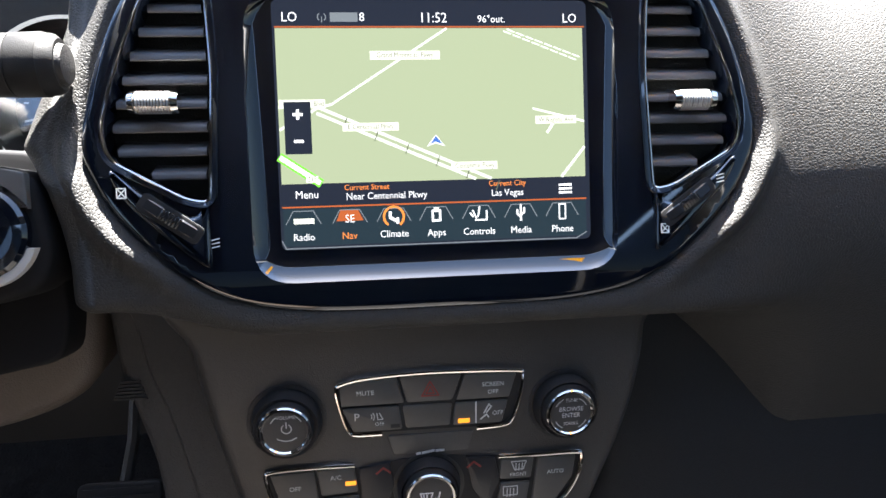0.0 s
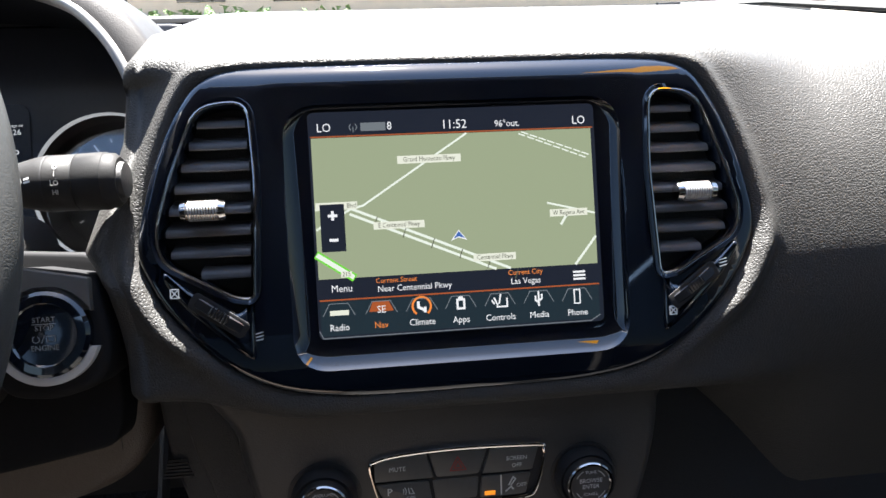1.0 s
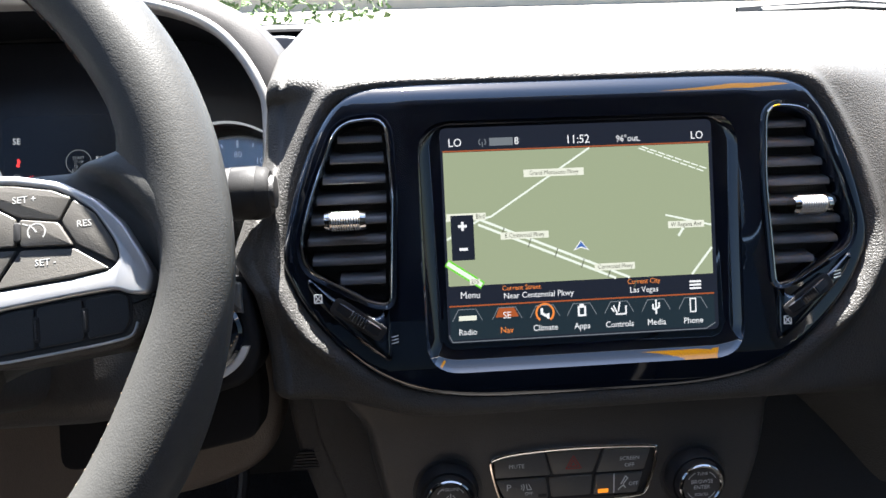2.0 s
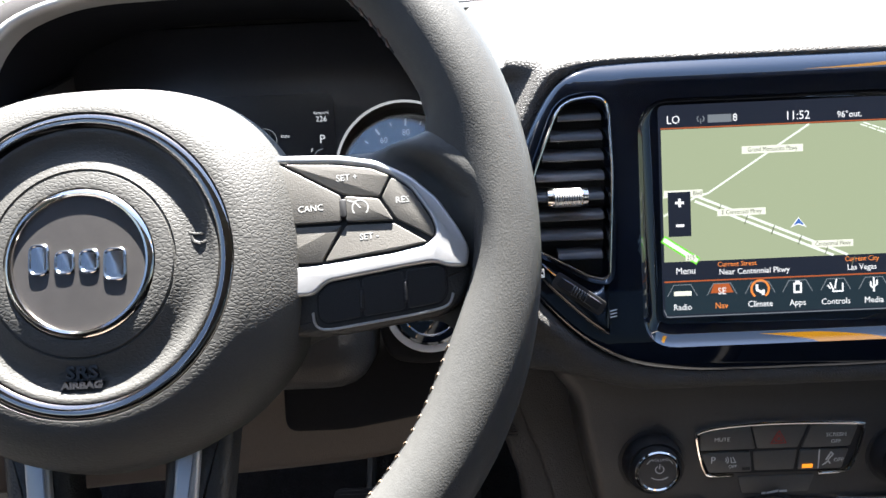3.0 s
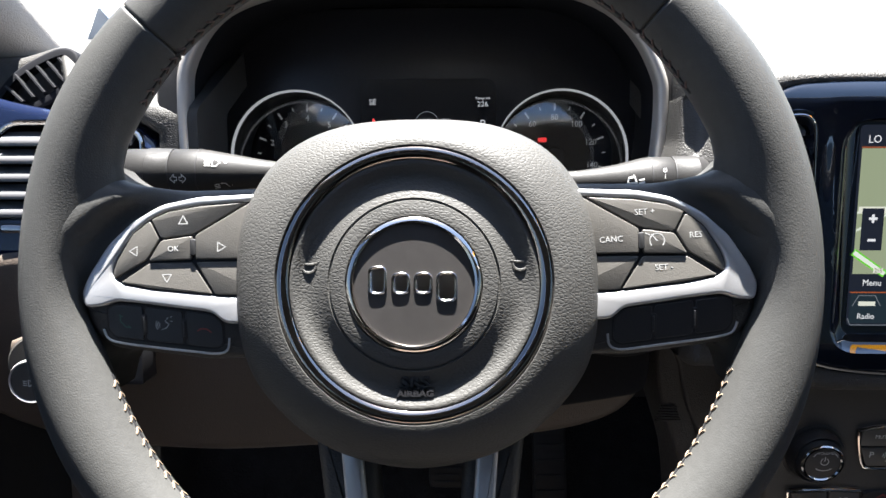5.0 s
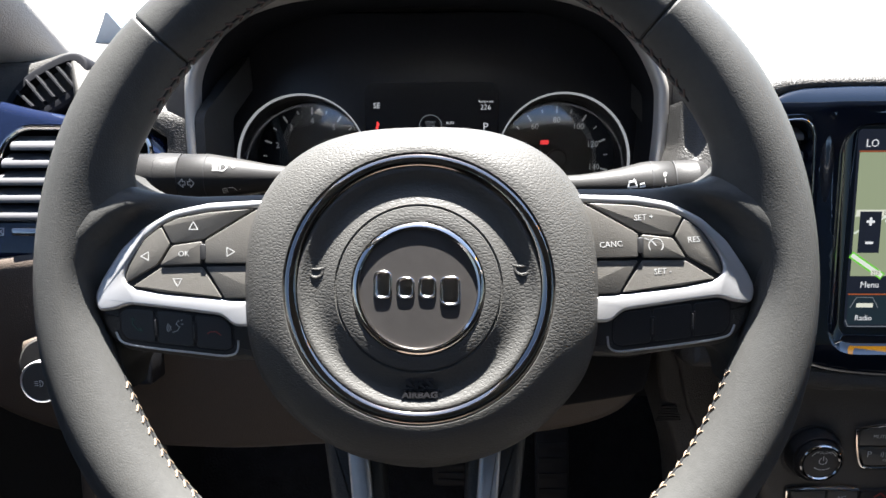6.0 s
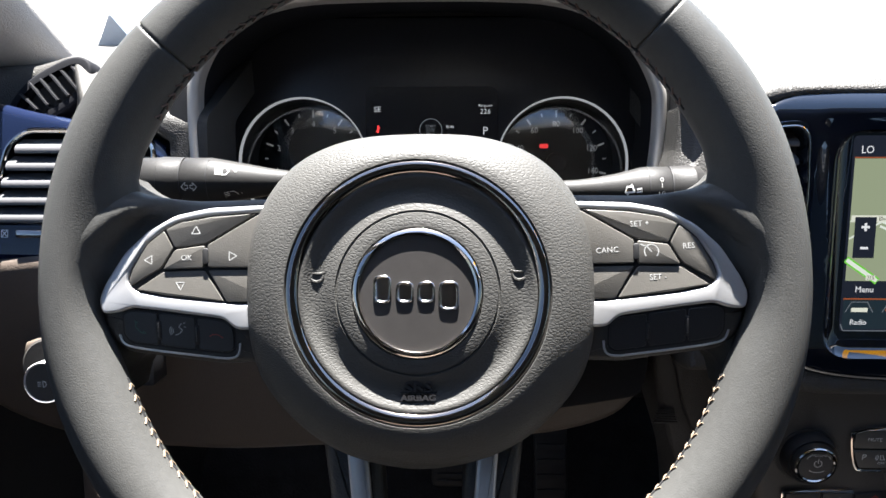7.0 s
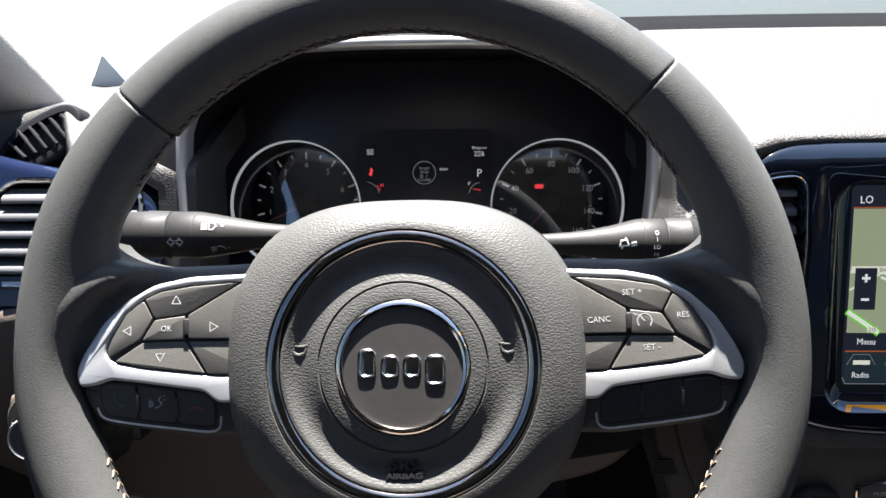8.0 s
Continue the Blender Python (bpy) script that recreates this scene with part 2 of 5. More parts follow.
def rings(bm, loops, close_first=False, close_last=False):
    """Skins a row of closed loops of equal length."""
    vs = [[bm.verts.new(p) for p in loop] for loop in loops]
    n = len(vs[0])
    for a, b in zip(vs, vs[1:]):
        for i in range(n):
            bm.faces.new((a[i], a[(i + 1) % n], b[(i + 1) % n], b[i]))
    if close_first:
        bm.faces.new(list(reversed(vs[0])))
    if close_last:
        bm.faces.new(vs[-1])
    return vs


def prism(pts, z0, z1, bevel=0.0, seg=3, bm=None, dome=0.0):
    """A plate of that outline, with a rounded upper edge."""
    bm = bm or bmesh.new()
    loops = [[(p[0], p[1], z0) for p in pts]]
    if bevel:
        for j in range(seg + 1):
            a = j / seg * math.pi / 2
            q = inset(pts, bevel * (1 - math.cos(a)))
            loops.append([(p[0], p[1], z1 - bevel + bevel * math.sin(a)) for p in q])
    else:
        loops.append([(p[0], p[1], z1) for p in pts])
    rings(bm, loops, True, True)
    return bm


def plate(outer, holes, z0, z1, edge=0.0, seg=4, fine=0.0):
    """A plate with holes and a rounded outer edge; the holes are walled down to z0."""
    bm = bmesh.new()
    loops = [[(p[0], p[1], z0) for p in outer]]
    for j in range(seg + 1):
        a = j / seg * math.pi / 2
        q = inset(outer, edge * (1 - math.cos(a)))
        loops.append([(p[0], p[1], z1 - edge + edge * math.sin(a)) for p in q])
    vs = rings(bm, loops)
    for h in holes:
        rings(bm, [[(p[0], p[1], z1) for p in h], [(p[0], p[1], z0) for p in h]])
    top = inset(outer, edge)
    pts = [Vector(q) for loop in [top] + list(holes) for q in loop]
    sides, k = [], 0
    for loop in [top] + list(holes):
        sides += [(k + i, k + (i + 1) % len(loop)) for i in range(len(loop))]
        k += len(loop)
    if fine:
        x0, x1 = min(q[0] for q in top), max(q[0] for q in top)
        y0, y1 = min(q[1] for q in top), max(q[1] for q in top)
        for i in range(1, int((x1 - x0) / fine)):
            for j in range(1, int((y1 - y0) / fine)):
                c = (x0 + (i + 0.5 * (j % 2)) * fine, y0 + j * fine)
                if inside(top, c) and not any(inside(h, c) for h in holes):
                    pts.append(Vector(c))
    co, _, tris, *_ = delaunay_2d_cdt(pts, sides, [], 0, 1e-7)
    vv = [bm.verts.new((c.x, c.y, z1)) for c in co]
    for t in tris:
        c = sum((co[i] for i in t), Vector((0, 0))) / 3
        if inside(top, c) and not any(inside(h, c) for h in holes):
            bm.faces.new([vv[i] for i in t])
    bmesh.ops.remove_doubles(bm, verts=bm.verts, dist=0.00001)
    bmesh.ops.delete(bm, geom=[v for v in bm.verts if not v.link_faces], context="VERTS")
    return bm


def inside(outline, c):
    hit = False
    for a, b in zip(outline, outline[1:] + outline[:1]):
        if (a[1] > c[1]) != (b[1] > c[1]) and c[0] < a[0] + (c[1] - a[1]) / (b[1] - a[1]) * (b[0] - a[0]):
            hit = not hit
    return hit


def tube(pts, r, closed=False, seg=8, bm=None, flat=1.0, up=(0, 0, 1), taper=None):
    """A bar of round section along a line; flat scales its height along up."""
    bm = bm or bmesh.new()
    P = [Vector(p if len(p) == 3 else (*p, 0)) for p in pts]
    k, vs = len(P), []
    for i in range(k):
        a = P[i - 1] if (closed or i) else P[0]
        b = P[(i + 1) % k] if (closed or i < k - 1) else P[-1]
        t = (b - a).normalized()
        n = Vector(up)
        s = t.cross(n).normalized()
        n = s.cross(t).normalized()
        rr = r * (taper[i] if taper else 1)
        vs.append([bm.verts.new(P[i] + s * math.cos(2 * math.pi * j / seg) * rr + n * math.sin(2 * math.pi * j / seg) * rr * flat) for j in range(seg)])
    for i in range(k if closed else k - 1):
        a, b = vs[i], vs[(i + 1) % k]
        for j in range(seg):
            bm.faces.new((a[j], a[(j + 1) % seg], b[(j + 1) % seg], b[j]))
    if not closed:
        bm.faces.new(vs[0]), bm.faces.new(list(reversed(vs[-1])))
    return bm


def turned(profile, cx=0.0, cy=0.0, seg=48, bm=None, cap=True, waves=0, wave=0.0):
    """A turned body: (radius, height) pairs round the z axis at cx, cy. waves: ribs round it."""
    bm = bm or bmesh.new()
    loops = []
    for r, z in profile:
        loops.append([(cx + (r + (wave * math.cos(waves * a) if waves and r > 0.006 else 0)) * math.cos(a), cy + (r + (wave * math.cos(waves * a) if waves and r > 0.006 else 0)) * math.sin(a), z) for a in (2 * math.pi * j / seg for j in range(seg))])
    rings(bm, loops, cap, cap)
    return bm


def ribbon(lines, w, z, bm=None, h=0.0001):
    """Flat strokes of width w on a panel."""
    bm = bm or bmesh.new()
    for line in lines:
        for a, b in zip(line, line[1:]):
            a, b = Vector(a), Vector(b)
            if (b - a).length < 1e-7:
                continue
            t = (b - a).normalized() * w * 0.5
            n = Vector((-t.y, t.x))
            q = [a - t * 0.6 - n, b + t * 0.6 - n, b + t * 0.6 + n, a - t * 0.6 + n]
            lo = [bm.verts.new((p.x, p.y, z - h)) for p in q]
            hi = [bm.verts.new((p.x, p.y, z)) for p in q]
            bm.faces.new(hi)
            for i in range(4):
                bm.faces.new((lo[i - 1], lo[i], hi[i], hi[i - 1]))
    return bm


def arc(cx, cy, r, a0, a1, n=12):
    return [(cx + r * math.cos(radians(a0 + (a1 - a0) * i / n)), cy + r * math.sin(radians(a0 + (a1 - a0) * i / n))) for i in range(n + 1)]


def lettering(name, body, size, x, y, z, mat, parent, wide=1.0, turn=0.0, bold=0.0, align="CENTER", extrude=0.00006, label=""):
    """Words in the built-in font, lying on a panel."""
    cu = bpy.data.curves.new(name, "FONT")
    cu.body, cu.size, cu.align_x, cu.align_y, cu.extrude, cu.offset, cu.resolution_u = body, size, align, "CENTER", extrude, bold, 2
    tmp = bpy.data.objects.new(name, cu)
    me = bpy.data.meshes.new_from_object(tmp)
    bpy.data.objects.remove(tmp)
    bpy.data.curves.remove(cu)
    me.transform(Matrix.Translation((x, y, z)) @ pose(0, 0, 0, 0, 0, turn) @ Matrix.Diagonal((wide, 1, 1, 1)))
    me.materials.clear()
    me.materials.append(mat)
    ob = new(name, me)
    ob.parent = parent
    if label:
        ob["label"] = label
    return ob


def grid(rows, bm=None):
    bm = bm or bmesh.new()
    vs = [[bm.verts.new(p) for p in r] for r in rows]
    for a, b in zip(vs, vs[1:]):
        for i in range(len(a) - 1):
            bm.faces.new((a[i], a[i + 1], b[i + 1], b[i]))
    return bm


def box(x0, y0, z0, x1, y1, z1, bm=None, bevel=0.0):
    bm = bm or bmesh.new()
    r = bmesh.ops.create_cube(bm, size=1, matrix=Matrix.Translation(((x0 + x1) / 2, (y0 + y1) / 2, (z0 + z1) / 2)) @ Matrix.Diagonal((x1 - x0, y1 - y0, z1 - z0, 1)))
    if bevel:
        es = list({e for v in r["verts"] for e in v.link_edges})
        bmesh.ops.bevel(bm, geom=es, offset=bevel, segments=3, profile=0.5, affect="EDGES")
    return bm


def smooth(a, b, x):
    t = min(1.0, max(0.0, (x - a) / (b - a)))
    return t * t * (3 - 2 * t)


SCREEN = plane((0.0, 0.5, 1.15), 20)          # the centre screen's panel
CONSOLE = plane((0.0, 0.444, 0.945), 10)      # the controls below it
WHEEL = plane((-0.375, 0.3175, 1.1485), 29, 0.9)
GAUGES = plane((-0.384, 0.67, 1.12), 20)


# ---- dashboard ----
HALF = mm([(0, 42), (70, 42), (105, 41.5), (130, 39), (147, 32), (158.5, 20), (170, 0), (180, -25), (186.5, -50), (189, -66),
           (186.5, -80), (177, -100), (161, -120), (137, -141), (110, -155), (75, -161.5), (35, -163), (0, -163)])
BEZEL = spline(HALF + mirror(HALF[1:-1]), 4)
VENT = rounded(mm([(-152, 15), (-122, 18), (-120, -30), (-124, -99), (-136, -97), (-175, -75), (-178, -58), (-170, -30)]), 0.012, 5)
VENT_R = mirror(VENT)


def outline_distance(us, vs):
    """Signed distance (outside positive) of points to the bezel's outline."""
    P = np.array(BEZEL)
    Q = np.roll(P, -1, 0)
    X = np.stack([us, vs], -1)[..., None, :]
    d = Q - P
    t = np.clip(((X - P) * d).sum(-1) / (d * d).sum(-1), 0, 1)
    dist = np.sqrt((((X - P) - t[..., None] * d) ** 2).sum(-1)).min(-1)
    a, b = P[:, 1], Q[:, 1]
    y = X[..., 1]
    cross = ((a > y) != (b > y)) & (X[..., 0] < P[:, 0] + (y - a) / np.where(b == a, 1e-9, b - a) * (Q[:, 0] - P[:, 0]))
    return np.where(cross.sum(-1) % 2 == 1, -dist, dist)


def dash_profile(wr, far, far_z, cut=0.0):
    """Points (y, z, lean) of the pad's section, bottom to top. wr: 0 in the middle, 1 on the passenger's side."""
    y0, z0 = 0.5 - 0.085 * math.sin(radians(20)) - 0.003 * math.cos(radians(20)), 1.15 - 0.085 * math.cos(radians(20)) + 0.003 * math.sin(radians(20))
    up_pts, y, z, s = [(y0, z0, 20.0)], y0, z0, 0.0
    for i in range(66):
        ds = 0.003
        s += ds
        mid = 20 + 58 * smooth(0.114, 0.143, s) + 4 * smooth(0.15, 0.2, s)
        out = float(np.interp(s, (0, 0.05, 0.105, 0.16, 0.2), (21, 30, 47, 70, 82)))
        f = mid * (1 - wr) + out * wr
        y, z = y + math.sin(radians(f)) * ds, z + math.cos(radians(f)) * ds
        up_pts.append((y, z, f))
    ye, ze = y, z
    for i in range(1, 25):
        k = i / 24
        up_pts.append((ye + (far - ye) * k, ze + (far_z - ze) * k, 80.0))
    down, y, z, s = [], y0, z0, 0.0
    for i in range(60):
        ds = 0.003 + 0.004 * wr
        s += ds
        mid = 20 - 95 * smooth(0.080 - cut, 0.098 - cut, s)
        out = float(np.interp(s, (0, 0.03, 0.08, 0.14, 0.3), (21, 15, -5, -16, -12)))
        f = mid * (1 - wr) + out * wr
        y, z = y - math.sin(radians(f)) * ds, z - math.cos(radians(f)) * ds
        down.append((y, z, f))
    return down[::-1] + up_pts


LEFT_EDGE = [(-0.40, -0.186), (-0.18, -0.187), (-0.156, -0.189), (-0.13, -0.190), (-0.09, -0.196), (-0.066, -0.212), (-0.045, -0.205), (-0.02, -0.196), (0.0, -0.190), (0.054, -0.186), (0.1, -0.186), (0.16, -0.19), (0.6, -0.22)]


def far_edge(u):
    return 0.815 - 0.16 * u * u


def far_height(u):
    return 1.2125 - 0.105 * max(0.0, u - 0.34)


def pad_mesh():
    cols = list(np.arange(-0.2, 0.262, 0.0033)) + list(np.linspace(0.27, 0.95, 40))
    prof = [dash_profile(smooth(0.14, 0.27, u), far_edge(u), far_height(u), 0.017 * smooth(-0.10, -0.19, u)) for u in cols]
    n = len(prof[0])
    es, eu = zip(*LEFT_EDGE)
    P = np.zeros((n, len(cols) + 8, 3))
    for j, u in enumerate(cols):
        for i in range(n):
            y, z, f = prof[j][i]
            v = (i - 60) * 0.003 - 0.085
            x = u
            if u < 0:
                left = np.interp(v, es, eu)
                x = left * (u / -0.2)
            P[i, j + 8] = x, y, z
    S = np.array(SCREEN.inverted())
    L = P @ S[:3, :3].T + S[:3, 3]
    d = outline_distance(L[:, :, 0], L[:, :, 1])
    zone = np.clip((L[:, :, 1] + 0.140) / 0.02, 0, 1) * np.clip((-0.060 - L[:, :, 1]) / 0.025, 0, 1) * (d > 0)
    lip = np.where(d < 0, 0.002 - 0.014 * np.clip(-d / 0.008, 0, 1), (0.0060 + 0.0056 * zone) * np.exp(-((d - 0.0075 - 0.001 * zone) / (0.0065 + 0.001 * zone)) ** 2))
    side = np.clip((-0.150 - L[:, :, 0]) / 0.04, 0, 1) * np.clip((L[:, :, 1] + 0.085) / 0.1, 0, 1.2)
    lean = np.array([[prof[j][i][2] for j in range(len(cols))] for i in range(n)])
    fade = np.clip((60 - lean) / 35, 0, 1) * np.clip((lean + 10) / 25, 0, 1)
    lip *= 1 - 0.75 * np.clip((-0.118 - L[:, :, 1]) / 0.03, 0, 1) * np.clip((0.165 - np.abs(L[:, :, 0])) / 0.05, 0, 1)
    lip[:, 8:] = lip[:, 8:] * fade - (0.017 * side[:, 8:]) * np.clip((84 - lean) / 64, 0, 1)
    nrm = np.stack([np.zeros_like(lean), -np.cos(np.radians(lean)), np.sin(np.radians(lean))], -1)
    P[:, 8:] += nrm * lip[:, 8:, None]
    for k in range(8):                       # the rolled left edge
        a = (7 - k) / 6 * math.pi / 2 if k else math.pi / 2
        P[:, k] = P[:, 8] + np.array([-0.012 * math.sin(a), 0, 0]) - nrm[:, 0] * (0.012 * (1 - math.cos(min(a, math.pi / 2))) + (0.07 if k == 0 else 0))
    return grid([[tuple(p) for p in row] for row in P])


dashboard = thing("dashboard", Matrix(), "black soft-touch grained dashboard, sunlit on top", "dashboard")
part("upper_pad", pad_mesh(), PAD, dashboard, "grained black soft pad", angle=80)


def rear_pad():
    """The dashboard's top where it runs on behind the hood."""
    rows = []
    for x in np.linspace(-0.60, -0.185, 20):
        y0, z0, f = dash_profile(0, far_edge(x), far_height(x))[126]
        rows.append([(x, 0.765 + (far_edge(x) - 0.765) * k / 8, z0 + (far_height(x) - z0) * ((0.765 - y0) / (far_edge(x) - y0) * (1 - k / 8) + k / 8) - 0.002) for k in range(9)])
    return grid(rows)


part("rear_pad", rear_pad(), PAD, dashboard, "grained black soft pad", angle=80)
END_EYE = SCREEN @ Vector((-0.353, 0.0, 0.482))
END = Matrix.Translation(END_EYE) @ Matrix.Scale(1.104, 4) @ Matrix.Translation(-END_EYE) @ SCREEN     # the driver's end lies deeper than the screen


def left_pad():
    """The pad over and round the side vent, rolled over its front edge; its inner end wraps the vent panel's round end."""
    rows = []
    for i in range(-34, 74):
        s, row = i * 0.0035, []
        for j in range(-2, 62):
            x = -0.534 - 0.326 * max(j, 0) / 61 + (0.001 * -j if j < 0 else 0)
            w = smooth(-0.66, -0.615, x)
            edge = float(np.interp(x, (-0.64, -0.60, -0.578, -0.566, -0.560), (0.024, 0.0195, 0.014, 0.004, -0.03)))
            round_it = max(smooth(-0.570, -0.560, x), smooth(edge, edge + 0.005, s))
            roll = -(0, 0.02, 0.055)[max(-j, 0)]
            top = (0.066 - 0.012 * smooth(-0.64, -0.70, x)) * (1 - w) + float(np.interp(x, (-0.66, -0.60, -0.575, -0.55), (0.028, 0.024, 0.021, 0.016))) * w
            n = -0.05 + 0.049 * w * round_it
            n += roll - 1.0 * max(0, -s - 0.105) ** 2 * 20 + (0.048 - 0.049 * w * round_it) * (1 - smooth(-0.088, -0.078, s))
            if s < top:
                p = END @ Vector((x, s, n))
            else:
                a = min(1.0, (s - top) / 0.022)
                base = END @ Vector((x, top, n))
                th = radians(20 + 60 * a)
                ym = (math.cos(radians(20)) - math.cos(th)) * 0.013 / radians(60)
                zm = (math.sin(th) - math.sin(radians(20))) * 0.013 / radians(60)
                p = base + Vector((0, ym, zm)) + Vector((0, 0.98, -0.10 + 0.20 * smooth(-0.66, -0.60, x))) * max(0.0, s - top - 0.022) * 1.6
            row.append(tuple(p))
        rows.append(row)
    return grid(rows)


part("end_pad", left_pad(), PAD, dashboard, "grained black soft pad", angle=80)

# cluster hood: arch round the gauges
ARCH = mm([(-186, -75), (-188, -30), (-188, 4), (-185, 30), (-170, 58), (-148, 76), (-108, 89), (-55, 93), (0, 94), (55, 93), (108, 88), (148, 73), (172, 50), (187, 22), (190, 4), (189, -30), (184, -75)])
ARCH = [(0.03 + (x - 0.03) * (0.945 + 0.024 * min(1.0, max(0.0, -x / 0.15))), -0.0075 + (y + 0.0075) * 0.95) for x, y in spline(ARCH, 4, False)]


def arch_loop(grow, n, drop=0.0):
    c = Vector((0, -0.01))
    out = []
    for p in ARCH:
        v = Vector(p) - c
        k = (v.length + grow) / v.length
        q = c + v * k
        out.append(GAUGES @ Vector((q.x, q.y - drop, n)))
    return out


def hood_body():
    """The hood behind the trim: a bevelled flank, then straight back to the windscreen."""
    loops = []
    for g, wide, n in ((0.002, 0.0, 0.118), (0.0035, 0.0005, 0.1178), (0.008, 0.009, 0.1155), (0.010, 0.010, 0.112), (0.011, 0.010, 0.100)):
        row = []
        for p, q in zip(arch_loop(g, n), arch_loop(g + wide, n)):
            k = smooth(0.06, 0.15, abs(-0.384 - p.x))
            row.append(p * (1 - k) + q * k)
        loops.append(row)
    for a in np.linspace(0.1, 1.0, 10):
        row = []
        for p in loops[4]:
            q = p + Vector((0, 0.25 * a, -0.085 * a * a * max(0, (p.z - 1.05) / 0.15)))
            q.x += (-0.384 - p.x) * 0.05 * a
            row.append(q)
        loops.append(row)
    return grid(loops)


part("cluster_hood", hood_body(), HOOD, dashboard, "black hood arched over the gauges", angle=60)
part("cluster_trim", grid([arch_loop(g, n) for g, n in ((-0.0042, 0.100), (-0.005, 0.110), (-0.0055, 0.115), (-0.005, 0.119), (-0.003, 0.1205), (0.000, 0.1205), (0.002, 0.119), (0.0025, 0.115))]), TRIM, dashboard, "silver-grey trim round the gauges", angle=60)
part("cluster_funnel", grid([arch_loop(g, n) for g, n in ((-0.0040, 0.100), (-0.003, 0.080), (0.004, 0.03), (0.008, -0.004))]), FUNNEL, dashboard, "matt black funnel", angle=60)

# knee panel, column shroud and lower panels
KNEE = spline(mm([(-700, -78), (-755, -90), (-768, -130), (-765, -190), (-690, -228), (-570, -240), (-460, -235), (-340, -228), (-275, -221), (-232, -208), (-212, -190), (-206, -168), (-206, -145), (-212, -100), (-230, -92), (-330, -78), (-440, -60)]), 5)
KNEE = [(x, -0.06 + (y + 0.06) * 1.125) for x, y in KNEE]
knee = prism(KNEE, -0.045, 0.0, 0.014, 4)
knee.transform(SCREEN @ Matrix.Translation((0, -0.06, -0.030)) @ pose(0, 0, 0, 12) @ Matrix.Translation((0, 0.06, 0)))
part("knee_panel", knee, KNEE_PLASTIC, dashboard, "grained plastic panel below the column, tinted as if bounce-lit", angle=50)
bm = prism(spline(mm([(-700, -150), (-690, -185), (-668, -205), (-663, -240), (-660, -330), (-640, -330), (-644, -240), (-640, -190), (-650, -150)]), 4), -0.07, -0.034, 0.004, 3)
bm.transform(SCREEN)
part("knee_panel_leg", bm, KNEE_PLASTIC, dashboard, "plastic leg beside the door gap, tinted brown as if bounce-lit", angle=50)
bm = prism(rounded(mm([(-300, -60), (-222, -66), (-216, -114), (-212, -160), (-217, -186), (-262, -194), (-300, -200), (-345, -200), (-345, -80)]), 0.01, 4), -0.06, -0.027, 0.003, 3)
bm.transform(SCREEN)
part("switch_panel", bm, MATT_BLACK, dashboard, "matt black panel round the start button", angle=50)
bm = prism(spline(mm([(-222, -60), (-205, -140), (-196, -200), (-178, -260), (-165, -330), (-120, -330), (-125, -160), (-150, -60)]), 4), -0.12, -0.055, 0.006)
bm.transform(SCREEN)
part("footwell_panel", bm, PLASTIC, dashboard, "plain dark plastic side of the console")
bm = bmesh.new()
for k in range(6):
    box(-0.2003 + 0.0009 * k, -0.2178 + 0.0022 * k, -0.056, -0.1805 - 0.0007 * k, -0.2166 + 0.0022 * k, -0.0535, bm)
bm.transform(SCREEN)
part("speaker_grille", bm, PLASTIC_DARK, dashboard, "small ribbed vent")
bm = prism(spline(mm([(-186, -150), (-184, -172), (-177, -203), (-166, -231), (-150, -290), (-140, -330), (-100, -330), (-110, -150)]), 4), -0.12, -0.050, 0.003)
bm.transform(SCREEN)
part("console_side_panel", bm, PLASTIC, dashboard, "dark plastic panel beside the footwell")
bm = prism(rect(-0.475, -0.16, -0.275, -0.035, 0.03, 6), -0.10, 0.03, 0.02, 5)
bm.transform(SCREEN @ Matrix.Translation((0, 0, 0)))
part("column_shroud", bm, PLASTIC_DARK, dashboard, "dark plastic steering column cover")
bm = prism(spline(mm([(150, -120), (900, -120), (900, -420), (130, -420), (120, -300), (138, -200)]), 4), -0.16, -0.085, 0.015, 4)
bm.transform(SCREEN)
part("glovebox", bm, GLOVE, dashboard, "dark closed glovebox lid")


# ---- centre screen unit ----
unit = thing("infotainment_unit", SCREEN, "glossy black dashboard touchscreen unit showing a map", "screen")
TRAY = rounded([(-0.1030, -0.1440), (0.1030, -0.1440), (0.1030, 0.0142), (-0.1030, 0.0142)], 0.022, 8)
FLOOR = rounded([(-0.0912, -0.1300), (0.0912, -0.1300), (0.0912, 0.0125), (-0.0912, 0.0125)], 0.008, 8)


def bezel_drop(x, y):
    """The bezel's middle sinks to the display's level towards its top."""
    return 0.0010 * smooth(-0.085, -0.01, y) * (1 - smooth(0.014, 0.034, y)) * (1 - smooth(0.104, 0.1185, abs(x)))


bm = plate(BEZEL, [TRAY, inset(VENT, -0.0035), inset(VENT_R, -0.0035)], -0.040, 0.008, 0.0045, 5, fine=0.003)
for v in bm.verts:
    if v.co.z > -0.03:
        v.co.z -= bezel_drop(v.co.x, v.co.y) + 0.011 * max(0.0, (v.co.y - 0.025) / 0.017) ** 2 + 0.004 * max(0.0, (-0.135 - v.co.y) / 0.028) ** 2
part("bezel", bm, GLOSS, unit, "piano-black bezel", angle=40)
bm = bmesh.new()
loops = []
for k in range(17):
    a = k / 16                               # a hollow that is steep at its outer edge and flat at the display
    loops.append([(p[0] * (1 - a) + q[0] * a, p[1] * (1 - a) + q[1] * a, 0.0012 + (0.0068 - bezel_drop(p[0], p[1])) * (1 - a) ** 2) for p, q in zip(TRAY, FLOOR)])
rings(bm, loops, False, True)
